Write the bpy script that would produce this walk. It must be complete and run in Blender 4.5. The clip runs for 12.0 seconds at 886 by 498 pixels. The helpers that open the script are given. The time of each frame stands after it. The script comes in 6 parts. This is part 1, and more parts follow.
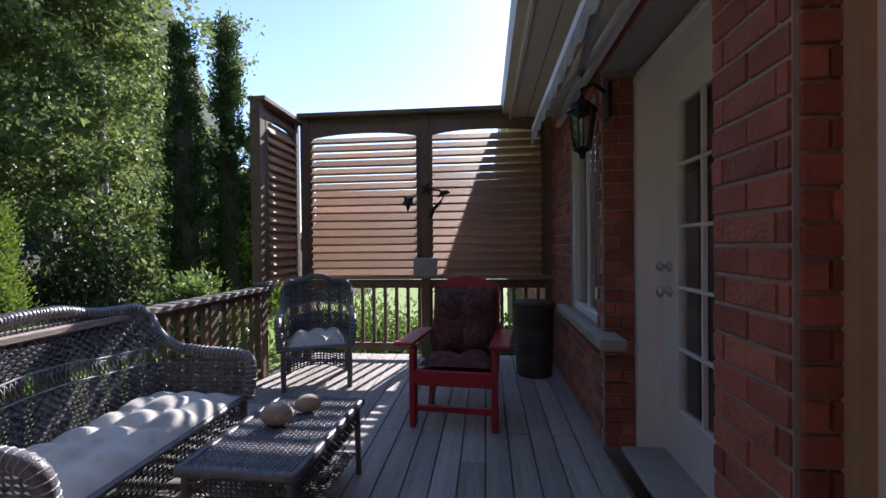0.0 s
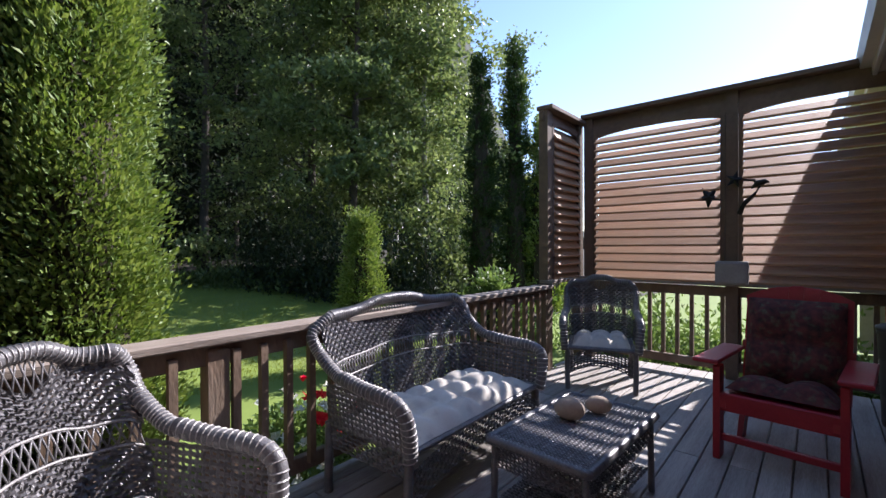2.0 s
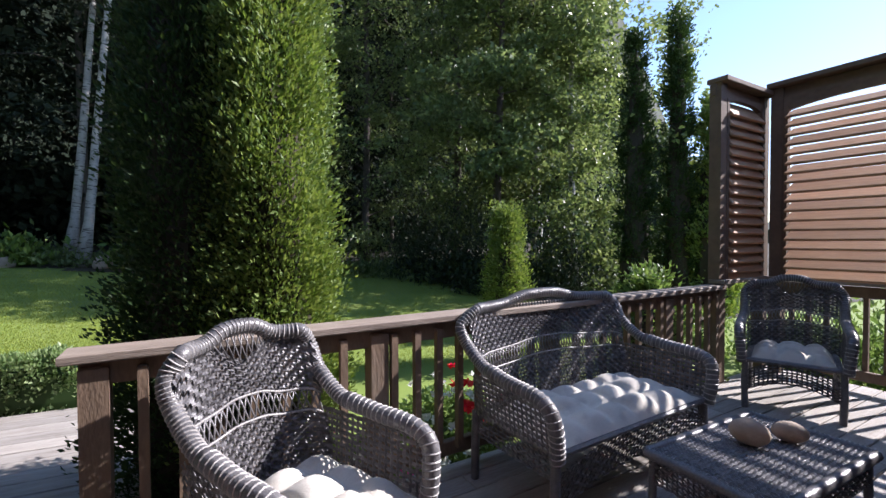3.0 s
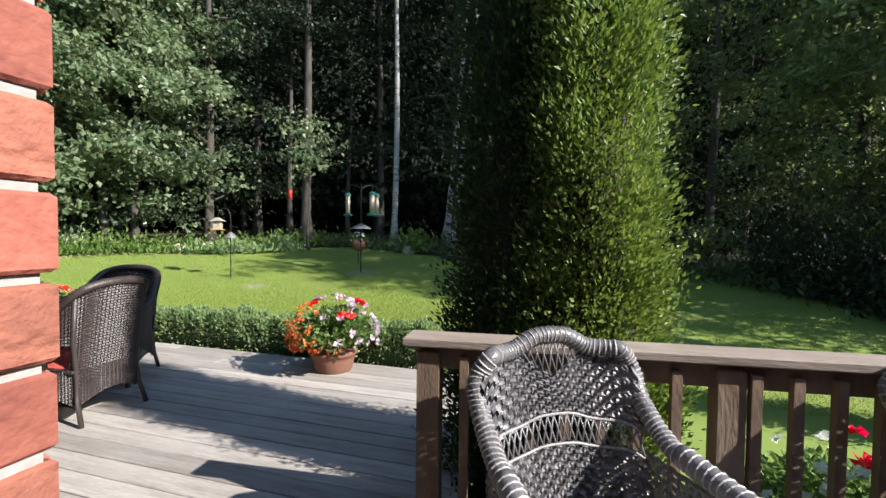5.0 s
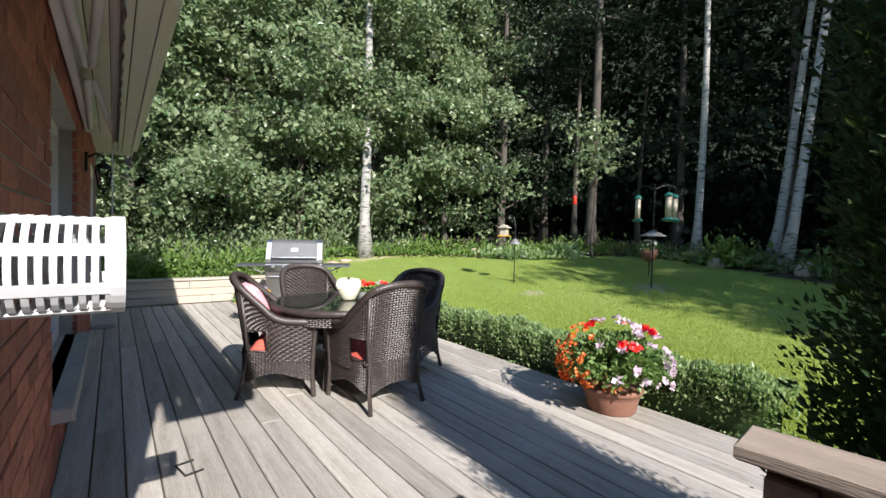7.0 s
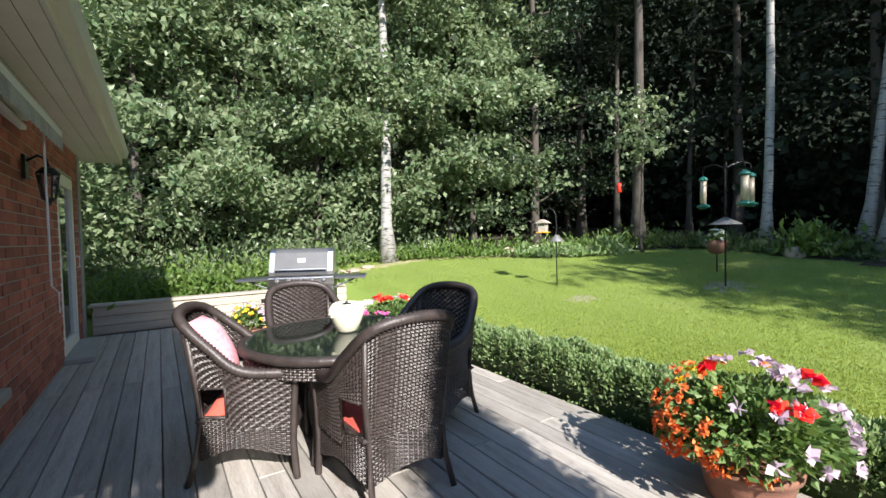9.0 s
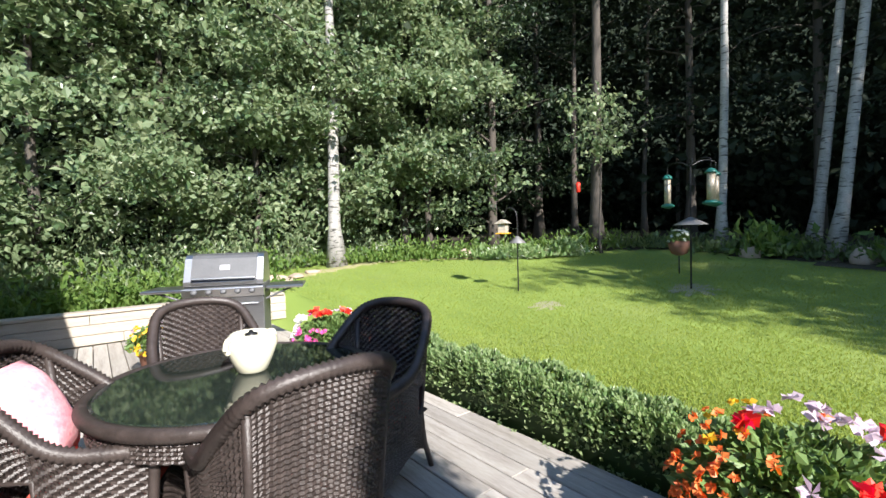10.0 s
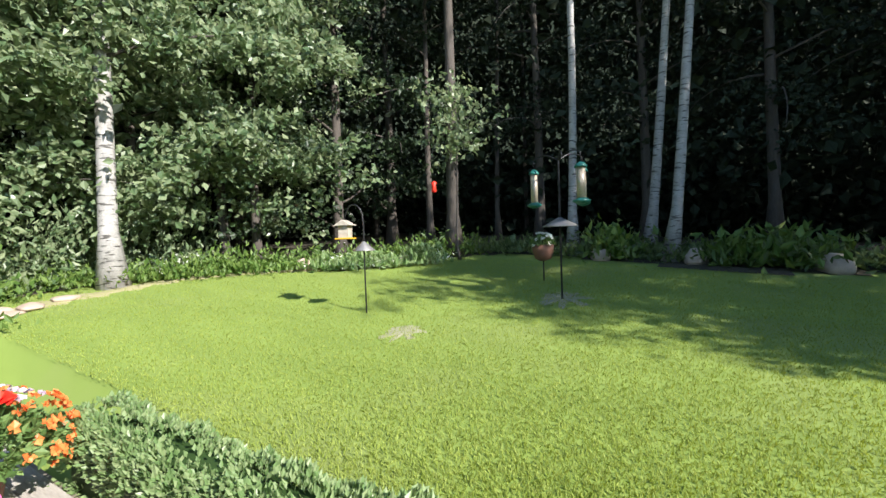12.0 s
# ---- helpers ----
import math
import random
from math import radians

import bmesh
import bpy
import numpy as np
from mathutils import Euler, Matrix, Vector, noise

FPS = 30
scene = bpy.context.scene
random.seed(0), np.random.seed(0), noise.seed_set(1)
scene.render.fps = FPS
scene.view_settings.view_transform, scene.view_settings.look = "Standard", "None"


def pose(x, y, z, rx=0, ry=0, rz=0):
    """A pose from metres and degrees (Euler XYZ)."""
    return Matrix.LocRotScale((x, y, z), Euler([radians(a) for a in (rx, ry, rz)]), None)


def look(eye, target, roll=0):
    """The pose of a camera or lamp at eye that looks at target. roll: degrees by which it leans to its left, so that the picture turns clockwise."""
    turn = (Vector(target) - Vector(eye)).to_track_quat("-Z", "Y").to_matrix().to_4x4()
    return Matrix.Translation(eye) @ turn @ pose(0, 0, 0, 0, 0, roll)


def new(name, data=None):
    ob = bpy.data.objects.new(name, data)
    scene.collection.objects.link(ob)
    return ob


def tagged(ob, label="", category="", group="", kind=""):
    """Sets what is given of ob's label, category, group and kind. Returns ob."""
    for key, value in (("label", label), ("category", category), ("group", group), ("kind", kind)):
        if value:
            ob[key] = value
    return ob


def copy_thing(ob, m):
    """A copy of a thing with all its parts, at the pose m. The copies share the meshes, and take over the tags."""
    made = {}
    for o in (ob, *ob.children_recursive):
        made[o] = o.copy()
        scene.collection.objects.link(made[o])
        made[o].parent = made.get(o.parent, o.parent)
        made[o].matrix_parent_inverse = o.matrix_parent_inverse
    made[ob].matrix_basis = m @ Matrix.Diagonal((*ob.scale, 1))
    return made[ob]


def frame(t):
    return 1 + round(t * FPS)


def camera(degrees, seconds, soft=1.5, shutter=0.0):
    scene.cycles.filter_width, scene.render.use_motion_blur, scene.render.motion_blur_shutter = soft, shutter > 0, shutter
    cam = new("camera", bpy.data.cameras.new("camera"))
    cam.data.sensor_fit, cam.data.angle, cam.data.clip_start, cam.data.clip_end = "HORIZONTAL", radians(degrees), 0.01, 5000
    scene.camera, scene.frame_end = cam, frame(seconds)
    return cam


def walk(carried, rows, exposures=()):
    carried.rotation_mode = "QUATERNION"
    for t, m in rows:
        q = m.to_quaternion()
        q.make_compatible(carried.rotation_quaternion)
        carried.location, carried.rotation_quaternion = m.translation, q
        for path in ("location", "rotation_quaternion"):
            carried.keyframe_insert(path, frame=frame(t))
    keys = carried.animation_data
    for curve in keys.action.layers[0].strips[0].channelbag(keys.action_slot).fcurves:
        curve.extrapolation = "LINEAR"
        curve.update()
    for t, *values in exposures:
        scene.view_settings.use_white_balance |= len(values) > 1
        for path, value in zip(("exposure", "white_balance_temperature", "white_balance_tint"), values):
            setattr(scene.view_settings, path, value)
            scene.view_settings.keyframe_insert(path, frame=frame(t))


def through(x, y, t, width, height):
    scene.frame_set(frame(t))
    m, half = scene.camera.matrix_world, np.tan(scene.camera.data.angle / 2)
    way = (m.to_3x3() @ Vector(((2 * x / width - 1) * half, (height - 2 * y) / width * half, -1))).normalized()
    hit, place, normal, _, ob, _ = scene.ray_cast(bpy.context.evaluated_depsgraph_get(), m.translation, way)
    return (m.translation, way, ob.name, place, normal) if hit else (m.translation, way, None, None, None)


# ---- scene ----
# ---- camera and walk: t, x, y, z, yaw, pitch, roll ----
cam = camera(91.16, 12.0)
ROWS = [
    (0.0, 0.0353, 0.1388, 1.2229, 11.143, -0.535, 0.606),
    (0.5, 0.0212, 0.1207, 1.2401, 19.834, -1.060, 0.594),
    (1.0, 0.0007, 0.0921, 1.2402, 28.756, -1.116, 0.320),
    (1.5, -0.0109, 0.0787, 1.2412, 37.586, -0.786, 0.288),
    (2.0, -0.0190, 0.0643, 1.2418, 46.250, -0.455, 0.247),
    (2.5, -0.0320, 0.0518, 1.2472, 55.151, -0.650, 0.014),
    (2.7, -0.0339, 0.0466, 1.2472, 58.911, -0.856, 0.084),
    (4.3, -0.1708, 0.1341, 1.2652, 92.534, -2.333, -0.177),
    (4.5, -0.2173, 0.1274, 1.2593, 96.491, -2.148, -0.438),
    (5.0, -0.3334, 0.1104, 1.2588, 106.377, -1.874, -0.620),
    (5.5, -0.4651, 0.0857, 1.2679, 116.990, -1.420, -1.148),
    (6.0, -0.6130, 0.0511, 1.2770, 128.385, -1.155, -1.793),
    (6.5, -0.7421, -0.0385, 1.2747, 137.290, -1.224, -1.891),
    (7.0, -0.8704, -0.1692, 1.2773, 142.863, -1.670, -1.346),
    (7.2, -0.9225, -0.2562, 1.2816, 144.310, -1.978, -1.093),
    (8.8, -1.4554, -0.9389, 1.3087, 147.546, -1.927, 1.062),
    (9.0, -1.5292, -1.0405, 1.3084, 146.736, -1.824, 1.349),
    (9.5, -1.7463, -1.3083, 1.3153, 144.677, -1.743, 1.488),
    (10.0, -1.9778, -1.5901, 1.3208, 140.973, -1.878, 1.507),
    (10.5, -2.2414, -1.8545, 1.3170, 136.221, -2.225, 1.781),
    (11.0, -2.5559, -2.0923, 1.3203, 131.442, -2.556, 1.845),
    (11.5, -2.9101, -2.3529, 1.3130, 126.558, -2.326, 2.040),
    (12.0, -3.2795, -2.5952, 1.2914, 121.970, -1.617, 2.144),
]
EXPOSURES = [(0.0, 1.18, 6200, 19), (2.7, 1.22, 6200, 19), (4.5, 1.2, 6500, 11), (6.5, 1.17, 6500, 10), (9.0, 1.33, 6500, 10), (10.5, 1.44, 6500, 10), (12.0, 1.40, 6500, 10)]
walk(cam, [(t, pose(x, y, z, 90 + pitch, roll, yaw)) for t, x, y, z, yaw, pitch, roll in ROWS], EXPOSURES)

# ---- world and sun ----
SUN = Vector((0.21, 1.48, 1.0)).normalized()
world = bpy.data.worlds.new("world")
scene.world = world
world.use_nodes = True
wn = world.node_tree.nodes
sky = wn.new("ShaderNodeTexSky")
sky.sky_type = "NISHITA"
sky.sun_disc = False
sky.sun_elevation = math.asin(SUN.z)
sky.sun_rotation = math.atan2(SUN.x, SUN.y)
sky.air_density, sky.dust_density, sky.ozone_density = 1.0, 0.15, 2.2
wn["Background"].inputs["Strength"].default_value = 0.125
world.node_tree.links.new(sky.outputs["Color"], wn["Background"].inputs["Color"])
sun_data = bpy.data.lights.new("sun", "SUN")
sun_data.energy, sun_data.angle, sun_data.color = 4.7, radians(0.55), (1.0, 0.95, 0.90)
sun = new("sun", sun_data)
sun.matrix_world = look(SUN * 60, (0, 0, 0))


# ---- materials ----
def mat(name, c1, c2, scale=8.0, rough=0.6, bump=0.3, fine=60.0, metal=0.0, stretch=(1, 1, 1), rand=0.0, island=0.0, dirt=None, spec=0.5, turn=0.0):
    """Two noises (broad stains, fine grain) between two colours, with relief."""
    m = bpy.data.materials.new(name)
    m.use_nodes = True
    nt = m.node_tree
    n, l = nt.nodes, nt.links
    p = n["Principled BSDF"]
    co = n.new("ShaderNodeTexCoord")
    mp = n.new("ShaderNodeMapping")
    mp.inputs["Scale"].default_value = stretch
    mp.inputs["Rotation"].default_value = (0, 0, radians(turn))
    l.new(co.outputs["Object"], mp.inputs["Vector"])
    a = n.new("ShaderNodeTexNoise")
    a.inputs["Scale"].default_value, a.inputs["Detail"].default_value = scale, 5
    b = n.new("ShaderNodeTexNoise")
    b.inputs["Scale"].default_value, b.inputs["Detail"].default_value = fine, 3
    l.new(mp.outputs["Vector"], a.inputs["Vector"])
    l.new(mp.outputs["Vector"], b.inputs["Vector"])
    mixf = n.new("ShaderNodeMath")
    mixf.operation = "MULTIPLY_ADD"
    l.new(b.outputs["Fac"], mixf.inputs[0])
    mixf.inputs[1].default_value = 0.7
    l.new(a.outputs["Fac"], mixf.inputs[2])
    ramp = n.new("ShaderNodeMapRange")
    ramp.inputs["From Min"].default_value, ramp.inputs["From Max"].default_value = 0.5, 1.2
    l.new(mixf.outputs[0], ramp.inputs["Value"])
    mx = n.new("ShaderNodeMix")
    mx.data_type = "RGBA"
    mx.inputs["A"].default_value, mx.inputs["B"].default_value = (*c1, 1), (*c2, 1)
    l.new(ramp.outputs["Result"], mx.inputs["Factor"])
    col = mx.outputs["Result"]
    if rand or island:
        src = n.new("ShaderNodeObjectInfo").outputs["Random"] if rand else n.new("ShaderNodeNewGeometry").outputs["Random Per Island"]
        amount = rand or island
        mr = n.new("ShaderNodeMapRange")
        mr.inputs["To Min"].default_value, mr.inputs["To Max"].default_value = 1 - amount, 1 + amount
        l.new(src, mr.inputs["Value"])
        hs = n.new("ShaderNodeHueSaturation")
        l.new(mr.outputs["Result"], hs.inputs["Value"])
        l.new(col, hs.inputs["Color"])
        col = hs.outputs["Color"]
    if dirt:
        d = n.new("ShaderNodeTexNoise")
        d.inputs["Scale"].default_value, d.inputs["Detail"].default_value = dirt[1], 6
        l.new(co.outputs["Object"], d.inputs["Vector"])
        dr = n.new("ShaderNodeMapRange")
        dr.inputs["From Min"].default_value, dr.inputs["From Max"].default_value = 0.52, 0.75
        dr.inputs["To Max"].default_value = dirt[2]
        l.new(d.outputs["Fac"], dr.inputs["Value"])
        dm = n.new("ShaderNodeMix")
        dm.data_type = "RGBA"
        dm.inputs["B"].default_value = (*dirt[0], 1)
        l.new(dr.outputs["Result"], dm.inputs["Factor"])
        l.new(col, dm.inputs["A"])
        col = dm.outputs["Result"]
    l.new(col, p.inputs["Base Color"])
    p.inputs["Roughness"].default_value, p.inputs["Metallic"].default_value = rough, metal
    p.inputs["Specular IOR Level"].default_value = spec
    if bump:
        bp = n.new("ShaderNodeBump")
        bp.inputs["Strength"].default_value, bp.inputs["Distance"].default_value = bump, 0.01
        l.new(mixf.outputs[0], bp.inputs["Height"])
        l.new(bp.outputs["Normal"], p.inputs["Normal"])
    return m


def leaf_mat(name, c1, c2, through=0.35, rough=0.45):
    """Leaves: colour varies leaf by leaf, and some light goes through them."""
    m = bpy.data.materials.new(name)
    m.use_nodes = True
    nt = m.node_tree
    n, l = nt.nodes, nt.links
    p = n["Principled BSDF"]
    g = n.new("ShaderNodeNewGeometry")
    mx = n.new("ShaderNodeMix")
    mx.data_type = "RGBA"
    mx.inputs["A"].default_value, mx.inputs["B"].default_value = (*c1, 1), (*c2, 1)
    l.new(g.outputs["Random Per Island"], mx.inputs["Factor"])
    l.new(mx.outputs["Result"], p.inputs["Base Color"])
    p.inputs["Roughness"].default_value = rough
    p.inputs["Specular IOR Level"].default_value = 0.35
    t = n.new("ShaderNodeBsdfTranslucent")
    hs = n.new("ShaderNodeHueSaturation")
    hs.inputs["Hue"].default_value, hs.inputs["Saturation"].default_value, hs.inputs["Value"].default_value = 0.48, 1.15, 1.3
    l.new(mx.outputs["Result"], hs.inputs["Color"])
    l.new(hs.outputs["Color"], t.inputs["Color"])
    ms = n.new("ShaderNodeMixShader")
    ms.inputs["Fac"].default_value = through
    l.new(p.outputs["BSDF"], ms.inputs[1])
    l.new(t.outputs["BSDF"], ms.inputs[2])
    l.new(ms.outputs["Shader"], n["Material Output"].inputs["Surface"])
    return m


def glass_mat(name, tint):
    m = bpy.data.materials.new(name)
    m.use_nodes = True
    p = m.node_tree.nodes["Principled BSDF"]
    p.inputs["Base Color"].default_value = (*tint, 1)
    p.inputs["Roughness"].default_value = 0.02
    p.inputs["Transmission Weight"].default_value = 1.0
    p.inputs["IOR"].default_value = 1.45
    return m


def birch_mat():
    """White bark with dark horizontal marks."""
    m = mat("birch_bark", (0.40, 0.385, 0.365), (0.19, 0.182, 0.172), 6, 0.8, 0.5, 40)
    nt = m.node_tree
    n, l = nt.nodes, nt.links
    co = n.new("ShaderNodeTexCoord")
    mp = n.new("ShaderNodeMapping")
    mp.inputs["Scale"].default_value = (3, 3, 14)
    tx = n.new("ShaderNodeTexNoise")
    tx.inputs["Scale"].default_value, tx.inputs["Detail"].default_value = 1.6, 4
    mr = n.new("ShaderNodeMapRange")
    mr.inputs["From Min"].default_value, mr.inputs["From Max"].default_value = 0.56, 0.64
    mx = n.new("ShaderNodeMix")
    mx.data_type = "RGBA"
    mx.inputs["B"].default_value = (0.06, 0.055, 0.05, 1)
    p = n["Principled BSDF"]
    old = p.inputs["Base Color"].links[0].from_socket
    l.new(co.outputs["Object"], mp.inputs["Vector"])
    l.new(mp.outputs["Vector"], tx.inputs["Vector"])
    l.new(tx.outputs["Fac"], mr.inputs["Value"])
    l.new(mr.outputs["Result"], mx.inputs["Factor"])
    l.new(old, mx.inputs["A"])
    l.new(mx.outputs["Result"], p.inputs["Base Color"])
    return m


DECK = mat("weathered_deck", (0.45, 0.42, 0.385), (0.24, 0.213, 0.185), 3.0, 0.75, 0.35, 24, stretch=(9, 0.8, 9), rand=0.22, dirt=((0.42, 0.40, 0.36), 1.7, 0.5))
RAILW = mat("brown_rail_wood", (0.24, 0.165, 0.11), (0.13, 0.09, 0.062), 5.0, 0.8, 0.4, 30, stretch=(3, 3, 1), dirt=((0.27, 0.22, 0.17), 3.0, 0.6))
CAPW = mat("weathered_rail_cap", (0.33, 0.27, 0.22), (0.20, 0.16, 0.13), 4.0, 0.75, 0.4, 30, stretch=(8, 0.8, 8), dirt=((0.38, 0.33, 0.28), 2.5, 0.7))
SLATW = mat("cedar_louver_wood", (0.54, 0.33, 0.185), (0.36, 0.20, 0.11), 3.0, 0.7, 0.3, 25, stretch=(0.8, 9, 9), rand=0.16)
FRAMEW = mat("screen_frame_wood", (0.20, 0.135, 0.09), (0.12, 0.082, 0.058), 4.0, 0.75, 0.3, 30)
TIMBER = mat("pale_timber", (0.46, 0.41, 0.34), (0.30, 0.26, 0.21), 2.5, 0.8, 0.4, 22, stretch=(0.8, 8, 8))
BRICK = mat("red_brick", (0.42, 0.155, 0.095), (0.27, 0.092, 0.062), 16.0, 0.85, 1.0, 60, rand=0.3, dirt=((0.15, 0.065, 0.055), 9.0, 0.4))
BRICKJ = mat("red_brick_far", (0.40, 0.13, 0.085), (0.24, 0.07, 0.05), 9.0, 0.85, 0.6, 70, island=0.3)
MORTAR = mat("mortar", (0.40, 0.378, 0.355), (0.30, 0.283, 0.265), 12, 0.95, 0.4, 90)
WHITE = mat("white_paint", (0.80, 0.79, 0.76), (0.70, 0.69, 0.66), 3, 0.45, 0.05, 40)
CREAM = mat("cream_soffit", (0.66, 0.63, 0.56), (0.56, 0.53, 0.47), 3, 0.5, 0.06, 40)
SILL = mat("stone_sill", (0.40, 0.38, 0.35), (0.30, 0.285, 0.265), 8, 0.85, 0.3, 80)
WICKER = mat("black_grey_wicker", (0.20, 0.195, 0.20), (0.075, 0.071, 0.075), 20, 0.32, 0.3, 160, island=0.35)
CANE = mat("worn_cane_wrap", (0.42, 0.405, 0.39), (0.22, 0.21, 0.205), 26, 0.4, 0.2, 160)
BROWNW = mat("brown_wicker", (0.056, 0.043, 0.039), (0.027, 0.021, 0.019), 20, 0.42, 0.25, 160, island=0.25)
RED = mat("red_painted_wood", (0.42, 0.018, 0.03), (0.30, 0.012, 0.02), 6, 0.45, 0.15, 50)
CORAL = mat("coral_cushion", (0.62, 0.11, 0.075), (0.52, 0.085, 0.06), 12, 0.9, 0.3, 200)
PINK = mat("pink_print_cloth", (0.80, 0.20, 0.26), (0.84, 0.52, 0.53), 9, 0.95, 0.3, 60)
FLORAL = mat("dark_floral_cushion", (0.022, 0.020, 0.020), (0.20, 0.05, 0.045), 16, 0.9, 0.3, 34, dirt=((0.13, 0.16, 0.09), 21, 0.9))
CUSH = mat("cream_floral_cushion", (0.70, 0.66, 0.58), (0.56, 0.52, 0.45), 8, 0.92, 0.2, 150, dirt=((0.36, 0.33, 0.30), 11, 0.6))
BLACKM = mat("black_metal", (0.02, 0.02, 0.022), (0.035, 0.035, 0.035), 20, 0.4, 0.05, 90, metal=0.6)
STEEL = mat("brushed_steel", (0.55, 0.55, 0.55), (0.42, 0.42, 0.43), 10, 0.32, 0.06, 120, metal=1.0, stretch=(1, 1, 14))
GRAYM = mat("grey_enamel", (0.11, 0.113, 0.118), (0.075, 0.077, 0.082), 8, 0.5, 0.05, 60)
WHITEPL = mat("white_plastic_guard", (0.58, 0.58, 0.60), (0.50, 0.50, 0.52), 8, 0.4, 0.05, 60)
TERRA = mat("terracotta", (0.24, 0.11, 0.07), (0.16, 0.075, 0.05), 8, 0.85, 0.3, 70)
CERAM = mat("cream_ceramic", (0.72, 0.70, 0.54), (0.66, 0.64, 0.50), 4, 0.2, 0.03, 30)
STONE = mat("beach_stone", (0.45, 0.36, 0.28), (0.34, 0.26, 0.20), 14, 0.8, 0.3, 80)
BARREL = mat("dark_bin_plastic", (0.075, 0.07, 0.062), (0.05, 0.046, 0.04), 7, 0.55, 0.15, 60)
GREENP = mat("green_plastic", (0.02, 0.16, 0.12), (0.015, 0.11, 0.09), 7, 0.4, 0.05, 60)
SEED = mat("seed_tube", (0.42, 0.36, 0.27), (0.28, 0.23, 0.17), 40, 0.35, 0.1, 120)
TINROOF = mat("grey_metal_hood", (0.26, 0.25, 0.24), (0.18, 0.175, 0.17), 9, 0.5, 0.1, 60, metal=0.5)
SHINGLE = mat("roof_shingle", (0.10, 0.09, 0.085), (0.06, 0.055, 0.052), 14, 0.9, 0.5, 70)
BLACKTOP = mat("dark_glass_top", (0.012, 0.018, 0.015), (0.02, 0.026, 0.022), 5, 0.04, 0.0, 30, spec=0.9)
BARK = mat("grey_brown_bark", (0.095, 0.08, 0.066), (0.045, 0.038, 0.032), 9, 0.9, 0.9, 40, stretch=(3, 3, 0.7))
BIRCH = birch_mat()
FENCE = mat("green_grey_fence", (0.20, 0.22, 0.17), (0.13, 0.145, 0.115), 3, 0.8, 0.3, 40)
GRASS = mat("lawn_soil", (0.20, 0.275, 0.052), (0.13, 0.19, 0.031), 1.1, 0.9, 0.05, 400, stretch=(1.9, 0.55, 1), turn=-25, dirt=((0.22, 0.24, 0.09), 0.55, 0.55))
SOIL = mat("forest_floor_and_core", (0.055, 0.045, 0.028), (0.028, 0.026, 0.014), 3, 0.95, 0.6, 50)
GLASS = glass_mat("window_glass", (0.93, 0.96, 0.95))
ROOMW = mat("dim_room_wall", (0.32, 0.29, 0.25), (0.26, 0.235, 0.20), 3, 0.9, 0.05, 30)
L_MAPLE = leaf_mat("maple_leaves", (0.10, 0.165, 0.075), (0.27, 0.32, 0.185), 0.42, 0.34)
L_FOREST = leaf_mat("forest_leaves", (0.075, 0.12, 0.045), (0.19, 0.25, 0.108), 0.5, 0.33)
L_DARK = leaf_mat("dark_needles_and_leaves", (0.016, 0.032, 0.014), (0.038, 0.06, 0.026), 0.2)
# leaves coloured near black: the shade deep in the woods is painted in
L_SHADED = leaf_mat("shade_coloured_leaves", (0.011, 0.019, 0.009), (0.021, 0.032, 0.015), 0.15, 0.8)
L_POPLAR = leaf_mat("poplar_leaves", (0.09, 0.14, 0.048), (0.20, 0.255, 0.105), 0.5, 0.33)
L_CEDAR = leaf_mat("cedar_sprays", (0.095, 0.17, 0.035), (0.23, 0.31, 0.09), 0.32, 0.5)
L_TWIN = leaf_mat("dark_sprays_and_core", (0.02, 0.05, 0.014), (0.045, 0.085, 0.022), 0.25, 0.55)
L_BOX = leaf_mat("boxwood_leaves", (0.15, 0.25, 0.09), (0.32, 0.40, 0.20), 0.45, 0.35)
L_GRASS = leaf_mat("grass_blades", (0.205, 0.278, 0.045), (0.31, 0.368, 0.09), 0.35, 0.6)
L_FERN = leaf_mat("undergrowth", (0.07, 0.14, 0.028), (0.17, 0.25, 0.065), 0.4, 0.5)
L_POT = leaf_mat("potted_leaves", (0.085, 0.16, 0.045), (0.18, 0.27, 0.09), 0.35)
P_ORANGE = leaf_mat("orange_petals", (0.75, 0.17, 0.04), (0.85, 0.30, 0.09), 0.3)
P_RED = leaf_mat("red_petals", (0.75, 0.03, 0.02), (0.85, 0.08, 0.04), 0.3)
P_LILAC = leaf_mat("lilac_petals", (0.50, 0.37, 0.47), (0.66, 0.56, 0.62), 0.3)
P_PINK = leaf_mat("pink_petals", (0.75, 0.09, 0.35), (0.80, 0.20, 0.45), 0.3)
P_WHITE = leaf_mat("white_petals", (0.70, 0.72, 0.62), (0.80, 0.80, 0.74), 0.3)
P_YELLOW = leaf_mat("yellow_petals", (0.75, 0.45, 0.03), (0.80, 0.55, 0.05), 0.3)


